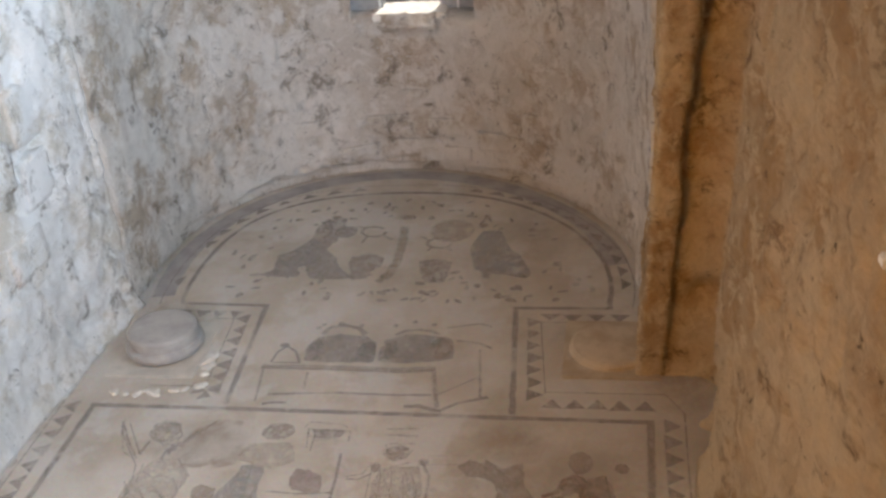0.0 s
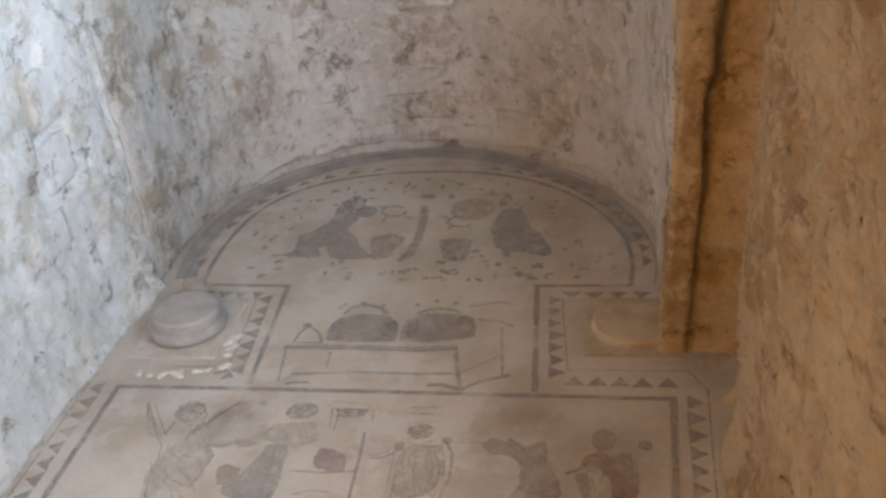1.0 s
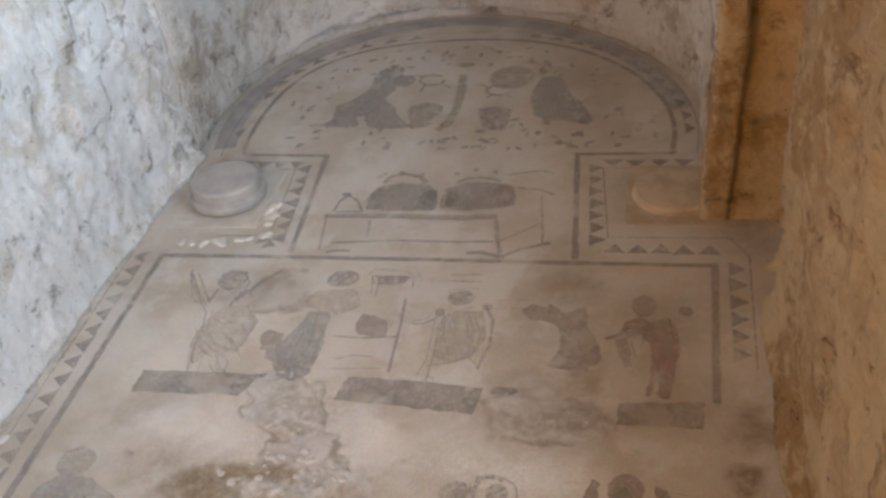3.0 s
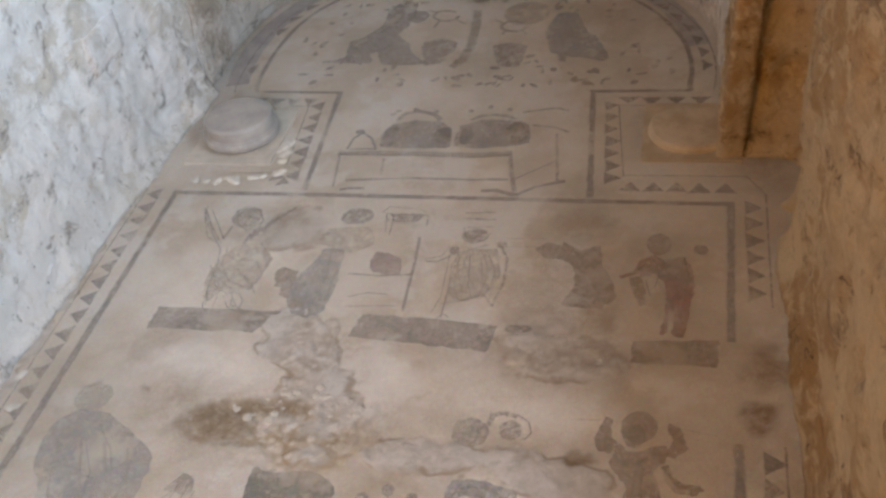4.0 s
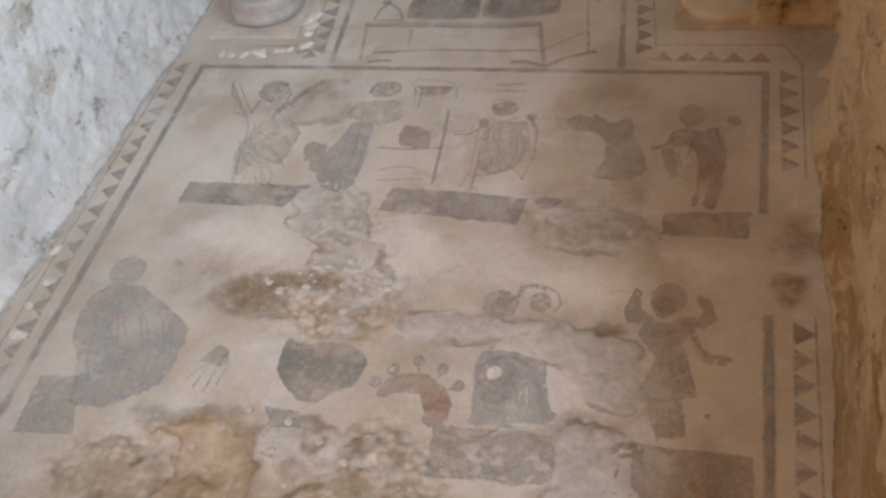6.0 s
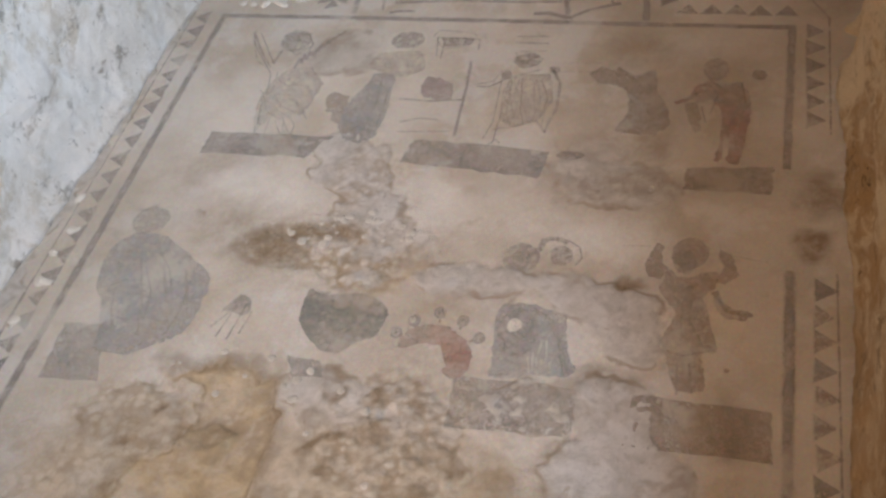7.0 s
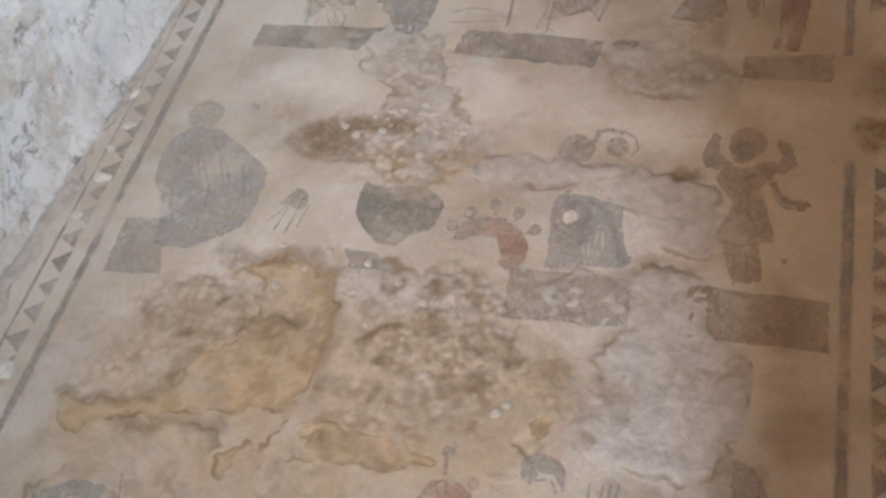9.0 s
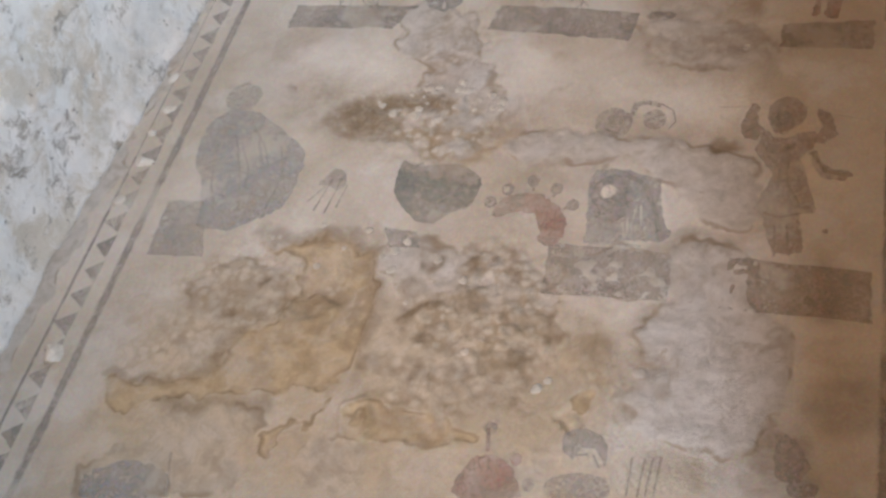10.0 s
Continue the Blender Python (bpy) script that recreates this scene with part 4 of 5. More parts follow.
strip("border_band", [(0.945, 0.0), (0.862, 1.245), (1.515, 1.255)] + ARC + [(-1.60, 1.27), (-0.955, 1.245), (-0.872, 0.03)], 0.055, T_DARK, 0)
strip("border_line", [(-1.0, 0.22), (-1.07, 0.22), (-1.14, 1.06), (-1.30, 1.06)], 0.016, T_MAUVE, 0)
strip("border_line", [(-1.12, 0.22), (-1.45, 0.22)], 0.02, T_MAUVE, 0)
strip("border_line", [(1.13, 0.22), (1.05, 1.06), (1.66, 1.06)], 0.016, T_MAUVE, 0)
triangles(-0.955, 0.12, -1.03, 1.14)
triangles(-0.98, 0.10, -1.12, 0.24, pitch=0.08)
triangles(-1.08, 1.165, -1.60, 1.175)
triangles(0.95, 1.12, 1.025, 0.13)
triangles(1.10, 0.075, 1.80, 0.065)
triangles(1.66, 1.17, 1.03, 1.165)
for k in range(27):
    deg = 180 * (k + 0.5) / 27
    if dice.random() > (0.15 if deg > 97 else 0.3):
        piece("triangle_tile", dice.choice(TRI), *apse_arc(deg, 0.075), radians(deg - 90), 1.15, 0.7)
strip("border_line", [apse_arc(a, 0.165) for a in range(-8, 189, 4)], 0.016, T_MAUVE, 0)

# flat grey strip standing in for the shadowed trench along the apse wall
edge = strip("shaded_trench_strip", [apse_wall(4.5 * k, -0.09) for k in range(3, 42)], 0.17, M_TRENCH_SHADE, -2)
# scattered leaves of the apse
for _ in range(66):
    piece("leaf_tile", dice.choice(LEAF), dice.uniform(-1.42, 1.42), dice.uniform(1.33, 1.78), dice.uniform(0, 6.28), dice.uniform(0.7, 1.2), dice.uniform(0.8, 1.3))
for _ in range(75):
    x, y = apse_arc(dice.uniform(14, 169), -dice.uniform(0.1, 0.5))
    if y > 2.35 or abs(x) > 1.0:
        piece("leaf_tile", dice.choice(LEAF[1:]), x, y, dice.uniform(0, 6.28), dice.uniform(0.6, 1.1), dice.uniform(0.7, 1.2))

# ---- ground bars under the figures ----
patch("ground_bar", T_DARK, [(-1.4, -1.12), (-1.41, -1.3), (-0.77, -1.3), (-0.66, -1.12)], 0, 0.0)
patch("ground_bar", T_DARK, [(-0.2, -1.12), (-0.23, -1.3), (0.17, -1.34), (0.53, -1.37), (0.56, -1.17), (0.18, -1.13)], 0, 0.0)
patch("ground_bar", T_BROWN, [(1.27, -1.24), (1.26, -1.4), (1.69, -1.41), (1.69, -1.21)], 0, 0.0)
patch("ground_bar", T_MAUVE, [(0.36, -2.66), (0.38, -2.93), (0.92, -2.92), (0.91, -2.67)], 0, 0.0)
patch("ground_bar", T_BROWN, [(1.15, -2.67), (1.13, -2.93), (1.73, -2.94), (1.72, -2.69)], 0, 0.0)
patch("ground_bar", T_GREY, [(-1.64, -2.57), (-1.62, -2.9), (-1.31, -2.89), (-1.43, -2.55)], 0, 0.0)
# ---- upper register ----
patch("robe_shape", T_BLUE, [(-0.57, -0.55), (-0.44, -0.57), (-0.43, -0.74), (-0.41, -0.86), (-0.42, -0.99), (-0.43, -1.12), (-0.51, -1.17), (-0.61, -1.13), (-0.66, -1.04), (-0.68, -0.91), (-0.65, -0.78), (-0.6, -0.68), (-0.58, -0.59)], 0)
strip("fold_line", [(-0.52, -0.58), (-0.49, -0.81), (-0.51, -1.06)], 0.014, T_FADE, 2)
strip("fold_line", [(-0.56, -0.76), (-0.57, -0.96)], 0.014, T_FADE, 2)
strip("fold_line", [(-0.45, -0.71), (-0.44, -1.01)], 0.014, T_FADE, 2)
patch("robe_edge", T_BROWN, [(-0.81, -0.78), (-0.77, -0.74), (-0.67, -0.78), (-0.67, -0.91), (-0.66, -1.02), (-0.72, -0.98), (-0.73, -0.92), (-0.77, -0.91)], 0)
disc("round_shape", T_MAUVE, -0.45, -0.23, 0.105, 0.085, 2, 0)
patch("pale_shape", T_PALE, [(-0.59, -0.36), (-0.35, -0.34), (-0.28, -0.5), (-0.4, -0.58), (-0.62, -0.51)], 0)
strip("figure_line", [(-1.47, -0.18), (-1.35, -0.38), (-1.24, -0.53)], 0.022, T_MAUVE, 1)
strip("figure_line", [(-1.24, -0.49), (-1.22, -0.36)], 0.03, T_MAUVE, 1)
disc("round_shape", T_MAUVE, -1.16, -0.26, 0.097, 0.109, 1, 0)
disc("pale_round", T_PALE, -1.16, -0.30, 0.048, 0.060, 2, 2)
patch("tunic_shape", T_PALE, [(-1.19, -0.66), (-1.12, -0.53), (-0.98, -0.52), (-0.86, -0.67), (-0.9, -0.88), (-0.91, -0.95), (-1.08, -0.96), (-1.13, -1.06), (-1.2, -0.94), (-1.21, -0.79)], 0)
strip("fold_line", [(-1.23, -0.74), (-1.12, -0.94), (-1.04, -0.99)], 0.01, T_MAUVE, 2)
strip("fold_line", [(-1.16, -0.73), (-1.06, -0.89), (-0.95, -0.93)], 0.01, T_MAUVE, 2)
strip("fold_line", [(-1.19, -0.97), (-1.14, -1.12)], 0.01, T_MAUVE, 2)
strip("fold_line", [(-1.09, -0.99), (-1.08, -1.13)], 0.01, T_MAUVE, 2)
strip("fold_line", [(-1.03, -0.96), (-0.95, -1.09), (-0.89, -1.13)], 0.01, T_MAUVE, 2)
strip("fold_line", [(-0.99, -0.83), (-0.87, -0.98)], 0.01, T_MAUVE, 2)
strip("fold_line", [(-1.06, -0.76), (-0.94, -0.88)], 0.01, T_MAUVE, 2)
strip("figure_line", [(-1.45, -0.21), (-1.44, -0.27), (-1.35, -0.47), (-1.27, -0.53)], 0.012, T_MAUVE, 3)
strip("figure_line", [(-1.25, -0.21), (-1.19, -0.15), (-1.09, -0.2), (-1.04, -0.3), (-1.1, -0.38), (-1.19, -0.34), (-1.25, -0.21)], 0.012, T_MAUVE, 3)
strip("figure_line", [(-1.18, -0.57), (-1.16, -0.73), (-1.18, -0.89), (-1.13, -1.1)], 0.012, T_MAUVE, 3)
strip("figure_line", [(-0.98, -0.52), (-0.88, -0.67), (-0.88, -0.83), (-0.92, -0.95)], 0.012, T_MAUVE, 3)
strip("figure_line", [(-1.08, -0.96), (-1.04, -0.99), (-0.94, -0.97)], 0.012, T_MAUVE, 3)
strip("figure_line", [(-1.01, -0.96), (-0.98, -1.09), (-0.88, -1.14)], 0.012, T_MAUVE, 3)
strip("pale_line", [(-1.2, -0.79), (-1.09, -0.95)], 0.008, T_WHITE, 3)
strip("pale_line", [(-1.17, -0.76), (-1.06, -0.93)], 0.008, T_WHITE, 3)
strip("garland_leaf", [(-1.09, -0.53), (-1.08, -0.43)], 0.03, T_GREY, 2)
strip("garland_leaf", [(-1.06, -0.49), (-1.06, -0.39)], 0.03, T_GREY, 2)
strip("garland_leaf", [(-1.04, -0.45), (-1.03, -0.36)], 0.03, T_GREY, 2)
strip("garland_leaf", [(-1.01, -0.41), (-1, -0.32)], 0.03, T_GREY, 2)
strip("garland_leaf", [(-0.99, -0.37), (-0.98, -0.29)], 0.03, T_GREY, 2)
strip("garland_leaf", [(-0.97, -0.33), (-0.95, -0.25)], 0.03, T_GREY, 2)
strip("garland_leaf", [(-0.94, -0.29), (-0.93, -0.22)], 0.03, T_GREY, 2)
strip("garland_leaf", [(-0.92, -0.25), (-0.9, -0.18)], 0.03, T_GREY, 2)
strip("garland_leaf", [(-0.89, -0.2), (-0.87, -0.15)], 0.03, T_GREY, 2)
patch("frame_bar", T_MAUVE, [(-0.24, -0.2), (-0.05, -0.2), (-0.06, -0.27), (-0.21, -0.29)], 1)
strip("frame_bar", [(-0.24, -0.38), (-0.27, -0.2), (-0.01, -0.21), (-0, -0.31)], 0.016, T_MAUVE, 1)
strip("frame_bar", [(-0.22, -0.23), (-0.21, -0.41)], 0.016, T_MAUVE, 1)
strip("frame_bar", [(-0.02, -0.42), (-0, -0.64), (0.01, -0.88), (0.02, -1.08)], 0.026, T_GREY, 1)
strip("frame_bar", [(-0.37, -0.78), (-0.19, -0.79), (0.01, -0.77)], 0.026, T_MAUVE, 1)
strip("frame_bar", [(-0.32, -0.98), (-0.21, -0.94), (-0.09, -0.95)], 0.014, T_MAUVE, 1)
strip("frame_bar", [(-0.31, -1.06), (-0.01, -1.04)], 0.012, T_MAUVE, 1)
patch("bundle_shape", T_PLUM, [(-0.25, -0.58), (-0.17, -0.58), (-0.09, -0.64), (-0.06, -0.77), (-0.23, -0.76), (-0.27, -0.67)], 0)
disc("round_shape", T_MAUVE, 0.31, -0.40, 0.080, 0.070, 2, 0)
disc("pale_round", T_PALE, 0.30, -0.43, 0.040, 0.043, 1, 2)
strip("outline_line", [(0.21, -0.18), (0.4, -0.17)], 0.014, T_MAUVE, 2)
strip("outline_line", [(0.21, -0.23), (0.41, -0.24)], 0.014, T_MAUVE, 2)
strip("outline_line", [(0.25, -0.32), (0.41, -0.31)], 0.012, T_MAUVE, 2)
strip("outline_line", [(0.06, -0.65), (0.13, -0.65), (0.24, -0.56), (0.41, -0.48)], 0.022, T_MAUVE, 2)
strip("outline_line", [(0.24, -0.56), (0.22, -0.69), (0.24, -0.88), (0.24, -1.13)], 0.014, T_MAUVE, 2)
strip("outline_line", [(0.46, -0.46), (0.53, -0.6), (0.54, -0.82), (0.5, -1.02)], 0.03, T_MAUVE, 2)
strip("outline_line", [(0.22, -1.01), (0.34, -0.98), (0.44, -0.92), (0.51, -1.02)], 0.018, T_MAUVE, 2)
strip("outline_line", [(0.42, -0.58), (0.48, -0.73), (0.46, -0.9)], 0.012, T_MAUVE, 2)
strip("outline_line", [(0.32, -0.63), (0.34, -0.83), (0.38, -0.96)], 0.012, T_MAUVE, 2)
strip("outline_line", [(0.38, -0.6), (0.42, -0.83)], 0.01, T_MAUVE, 2)
strip("outline_line", [(0.51, -0.5), (0.72, -0.49), (0.84, -0.47)], 0.01, T_MAUVE, 2)
strip("outline_line", [(0.5, -0.42), (0.74, -0.41)], 0.008, T_MAUVE, 2)
patch("dress_shape", T_PALE, [(0.24, -0.57), (0.45, -0.51), (0.51, -0.72), (0.46, -0.92), (0.34, -0.98), (0.24, -0.93)], 0)
strip("pale_line", [(0.44, -0.68), (0.45, -0.9)], 0.008, T_WHITE, 3)
strip("pale_line", [(0.47, -0.65), (0.48, -0.97)], 0.008, T_WHITE, 3)
strip("figure_line", [(0.25, -0.63), (0.27, -0.88), (0.31, -0.97)], 0.01, T_MAUVE, 3)
strip("figure_line", [(0.22, -0.69), (0.29, -0.66), (0.34, -0.78), (0.34, -0.9)], 0.008, T_MAUVE, 3)
disc("figure_shape", T_BROWN, 0.21, -0.54, 0.030, 0.042, 2, 2)
strip("figure_line", [(0.21, -1.15), (0.25, -1.09), (0.28, -1.12)], 0.01, T_GREY, 3)
disc("brooch_shape", T_DARK, 0.48, -0.48, 0.033, 0.037, 2, 2)
disc("white_patch", T_WHITE, 0.47, -0.62, 0.023, 0.036, 3, 3)
disc("white_patch", T_WHITE, 0.57, -0.72, 0.019, 0.020, 2, 3)
patch("animal_shape", T_BROWN, [(0.83, -0.44), (0.94, -0.51), (1.04, -0.46), (1.07, -0.65), (1.13, -0.76), (1.16, -0.91), (1.09, -1), (0.96, -1), (0.87, -0.97), (0.93, -0.83), (0.91, -0.65), (0.84, -0.6)], 0)
patch("animal_muzzle", T_BROWN, [(0.68, -0.52), (0.74, -0.45), (0.84, -0.49), (0.86, -0.6), (0.75, -0.59)], 0)
patch("cloak_shape", T_RED, [(1.26, -0.61), (1.33, -0.55), (1.44, -0.57), (1.5, -0.54), (1.55, -0.63), (1.57, -0.79), (1.55, -0.98), (1.52, -1.2), (1.46, -1.18), (1.47, -1.02), (1.44, -1), (1.44, -1.17), (1.4, -1.18), (1.42, -0.99), (1.42, -0.81), (1.36, -0.7), (1.29, -0.74)], 0)
disc("round_shape", T_BROWN, 1.37, -0.44, 0.070, 0.100, 2, 1)
strip("sash_line", [(1.31, -0.6), (1.36, -0.67), (1.42, -0.73)], 0.03, T_PALE, 3)
patch("kid_shape", T_OLIVE, [(1.22, -0.74), (1.29, -0.73), (1.32, -0.93), (1.29, -0.98), (1.25, -0.86)], 0)
strip("figure_line", [(1.29, -0.61), (1.25, -0.7), (1.17, -0.74)], 0.045, T_RED, 2)
disc("fish_shape", T_DARK, 0.67, -1.19, 0.074, 0.031, 3, 2)
disc("white_patch", T_WHITE, 0.66, -1.21, 0.036, 0.013, 3, 3)
disc("pebble_patch", T_WHITE, 1.11, -1.41, 0.020, 0.021, 4, 3)
disc("stain_leaf", T_BROWN, 1.60, -0.48, 0.042, 0.045, 1, 1)
strip("figure_line", [(-1.46, -0.16), (-1.46, -0.22), (-1.39, -0.35), (-1.22, -0.59)], 0.011, T_GREY, 3)
strip("figure_line", [(-1.42, -0.19), (-1.34, -0.32), (-1.23, -0.5)], 0.011, T_GREY, 3)
strip("figure_line", [(-1.22, -0.27), (-1.21, -0.21), (-1.16, -0.18), (-1.09, -0.21), (-1.04, -0.29), (-1.05, -0.38), (-1.12, -0.4), (-1.18, -0.35)], 0.011, T_GREY, 3)
strip("figure_line", [(-1.17, -0.28), (-1.14, -0.27)], 0.011, T_GREY, 3)
strip("figure_line", [(-1.13, -0.27), (-1.09, -0.28)], 0.011, T_GREY, 3)
strip("figure_line", [(-1.14, -0.35), (-1.08, -0.35)], 0.011, T_GREY, 3)
strip("figure_line", [(-1.22, -0.59), (-1.19, -0.73), (-1.18, -0.86), (-1.16, -1.01), (-1.14, -1.12)], 0.011, T_GREY, 3)
strip("figure_line", [(-1.19, -0.75), (-1.08, -0.86), (-0.97, -0.92)], 0.011, T_GREY, 3)
strip("figure_line", [(-1.18, -0.82), (-1.07, -0.92), (-0.98, -0.97)], 0.011, T_GREY, 3)
strip("figure_line", [(-1.16, -0.9), (-1.07, -0.98)], 0.011, T_GREY, 3)
strip("figure_line", [(-1.03, -0.81), (-0.95, -0.85), (-0.89, -0.94)], 0.011, T_GREY, 3)
strip("figure_line", [(-1.05, -1.01), (-1, -1.1), (-0.94, -1.14)], 0.011, T_GREY, 3)
strip("figure_line", [(-0.98, -0.96), (-0.92, -1.05), (-0.92, -1.12)], 0.011, T_GREY, 3)
strip("figure_line", [(-1.15, -0.65), (-1.07, -0.7), (-1.03, -0.67)], 0.011, T_GREY, 3)
strip("figure_line", [(-0.95, -0.7), (-0.89, -0.8), (-0.89, -0.9)], 0.011, T_GREY, 3)
strip("pale_line", [(-1.16, -0.78), (-1.06, -0.88), (-0.95, -0.94)], 0.008, T_WHITE, 3)
strip("pale_line", [(-1.15, -0.85), (-1.05, -0.94), (-0.97, -0.99)], 0.008, T_WHITE, 3)
strip("outline_line", [(-0.54, -0.28), (-0.52, -0.2), (-0.42, -0.17), (-0.36, -0.21)], 0.011, T_MAUVE, 3)
strip("outline_line", [(-0.47, -0.27), (-0.43, -0.26)], 0.011, T_MAUVE, 3)
strip("outline_line", [(-0.3, -0.19), (-0.27, -0.13), (-0.07, -0.15), (-0.03, -0.18)], 0.011, T_MAUVE, 3)
strip("outline_line", [(-0.27, -0.23), (-0.21, -0.31), (-0.08, -0.29), (-0.04, -0.22)], 0.011, T_MAUVE, 3)
strip("outline_line", [(0.21, -0.18), (0.37, -0.17)], 0.011, T_MAUVE, 3)
strip("outline_line", [(0.21, -0.24), (0.38, -0.25)], 0.011, T_MAUVE, 3)
strip("outline_line", [(0.23, -0.33), (0.26, -0.42), (0.37, -0.45), (0.4, -0.37)], 0.011, T_MAUVE, 3)
strip("outline_line", [(0.27, -0.36), (0.3, -0.36)], 0.011, T_MAUVE, 3)
strip("outline_line", [(0.33, -0.36), (0.37, -0.37)], 0.011, T_MAUVE, 3)
strip("outline_line", [(0.18, -0.5), (0.15, -0.6), (-0, -0.65)], 0.011, T_MAUVE, 3)
strip("outline_line", [(0.19, -0.56), (0.2, -0.75), (0.21, -0.95), (0.18, -1.09)], 0.011, T_MAUVE, 3)
strip("outline_line", [(0.25, -0.6), (0.27, -0.75), (0.32, -0.91)], 0.011, T_MAUVE, 3)
strip("outline_line", [(0.31, -0.56), (0.33, -0.75), (0.38, -0.87)], 0.011, T_MAUVE, 3)
strip("outline_line", [(0.39, -0.57), (0.44, -0.74), (0.42, -0.93)], 0.011, T_MAUVE, 3)
strip("outline_line", [(0.24, -0.95), (0.33, -0.91), (0.41, -0.94)], 0.011, T_MAUVE, 3)
strip("outline_line", [(1.31, -0.46), (1.36, -0.56), (1.43, -0.63)], 0.013, T_BROWN, 3)
strip("outline_line", [(1.27, -0.61), (1.34, -0.57), (1.39, -0.66), (1.36, -0.82)], 0.013, T_BROWN, 3)
strip("outline_line", [(1.31, -0.76), (1.34, -0.89)], 0.013, T_BROWN, 3)
strip("outline_line", [(1.51, -0.55), (1.54, -0.74), (1.5, -0.93)], 0.013, T_BROWN, 3)
# ---- middle register ----
strip("fold_line", [(-1.51, -2.35), (-1.43, -2.3), (-1.3, -2.33)], 0.012, T_GREY, 3)
strip("fold_line", [(-1.43, -2.49), (-1.33, -2.52), (-1.21, -2.49), (-1.11, -2.51)], 0.012, T_GREY, 3)
strip("fold_line", [(-1.54, -2.07), (-1.53, -2.2)], 0.012, T_GREY, 3)
strip("fold_line", [(-1.35, -2.04), (-1.23, -2.18), (-1.16, -2.32)], 0.012, T_GREY, 3)
strip("fold_line", [(-1.09, -2.24), (-1.07, -2.43), (-1.09, -2.58)], 0.012, T_GREY, 3)
strip("fold_line", [(-1.36, -2.18), (-1.27, -2.33), (-1.24, -2.48)], 0.012, T_GREY, 3)
strip("fold_line", [(1.27, -2.1), (1.32, -2.17), (1.32, -2.29)], 0.014, T_FADE, 3)
strip("fold_line", [(1.36, -2.08), (1.35, -2.23), (1.41, -2.35)], 0.014, T_FADE, 3)
strip("fold_line", [(1.27, -2.42), (1.34, -2.44), (1.43, -2.41)], 0.014, T_FADE, 3)
strip("fold_line", [(1.32, -2.48), (1.33, -2.65)], 0.014, T_FADE, 3)
strip("fold_line", [(1.37, -2.48), (1.39, -2.64)], 0.014, T_FADE, 3)
strip("fold_line", [(1.28, -1.86), (1.3, -1.88)], 0.01, T_DARK, 3)
strip("fold_line", [(1.33, -1.87), (1.35, -1.87)], 0.01, T_DARK, 3)
strip("fold_line", [(1.3, -1.94), (1.34, -1.94)], 0.01, T_DARK, 3)
strip("fold_line", [(0.54, -2.39), (0.62, -2.42), (0.67, -2.38)], 0.01, T_DARK, 3)
strip("fold_line", [(0.57, -2.54), (0.62, -2.57)], 0.01, T_DARK, 3)
patch("robed_shape", T_BLUE, [(-1.58, -1.99), (-1.52, -1.94), (-1.36, -1.94), (-1.23, -2.02), (-1.01, -2.18), (-0.98, -2.3), (-0.98, -2.43), (-1.01, -2.57), (-1.14, -2.66), (-1.24, -2.72), (-1.42, -2.71), (-1.45, -2.56), (-1.52, -2.4), (-1.58, -2.33), (-1.61, -2.21), (-1.62, -2.07)], 0)
disc("round_shape", T_FADE, -1.48, -1.84, 0.105, 0.100, 2, 0)
strip("fold_line", [(-1.52, -2.15), (-1.44, -2.45), (-1.36, -2.6)], 0.02, T_FADE, 2)
strip("fold_line", [(-1.42, -2.11), (-1.29, -2.41), (-1.23, -2.6)], 0.02, T_FADE, 2)
strip("fold_line", [(-1.28, -2.14), (-1.14, -2.43), (-1.09, -2.55)], 0.02, T_FADE, 2)
strip("fold_line", [(-1.14, -2.17), (-1.03, -2.46)], 0.02, T_FADE, 2)
strip("fold_line", [(-1.4, -2.34), (-1.23, -2.37)], 0.02, T_FADE, 2)
strip("fold_line", [(-1.51, -2.31), (-1.43, -2.26)], 0.02, T_FADE, 2)
patch("leaf_fan", T_GREY, [(-0.86, -2.41), (-0.79, -2.3), (-0.73, -2.33), (-0.71, -2.4), (-0.75, -2.43), (-0.81, -2.41)], 1)
strip("leaf_line", [(-0.83, -2.57), (-0.79, -2.37)], 0.014, T_GREY, 2)
strip("leaf_line", [(-0.77, -2.58), (-0.74, -2.35)], 0.014, T_GREY, 2)
strip("leaf_line", [(-0.88, -2.52), (-0.81, -2.41)], 0.014, T_GREY, 2)
strip("leaf_line", [(-0.72, -2.54), (-0.7, -2.4)], 0.014, T_GREY, 2)
patch("bowl_shape", T_BOWL, [(-0.45, -2.23), (-0.39, -2.25), (-0.3, -2.25), (-0.2, -2.23), (-0.12, -2.25), (-0.04, -2.31), (-0.03, -2.4), (-0.07, -2.49), (-0.15, -2.54), (-0.21, -2.6), (-0.29, -2.59), (-0.38, -2.52), (-0.44, -2.44), (-0.46, -2.35), (-0.46, -2.27)], 0, 1.0)
strip("bowl_rim", [(-0.43, -2.23), (-0.38, -2.25), (-0.34, -2.24)], 0.014, T_WHITE, 3)
patch("crescent_shape", T_RED, [(0.06, -2.53), (0.09, -2.43), (0.17, -2.39), (0.27, -2.39), (0.36, -2.44), (0.41, -2.52), (0.42, -2.62), (0.37, -2.68), (0.31, -2.65), (0.3, -2.58), (0.26, -2.51), (0.17, -2.5), (0.1, -2.53)], 0, 1.0)
disc("roundel", T_DARK, 0.04, -2.45, 0.030, 0.037, 4, 2)
disc("roundel_face", T_PALE, 0.04, -2.45, 0.016, 0.021, 4, 3)
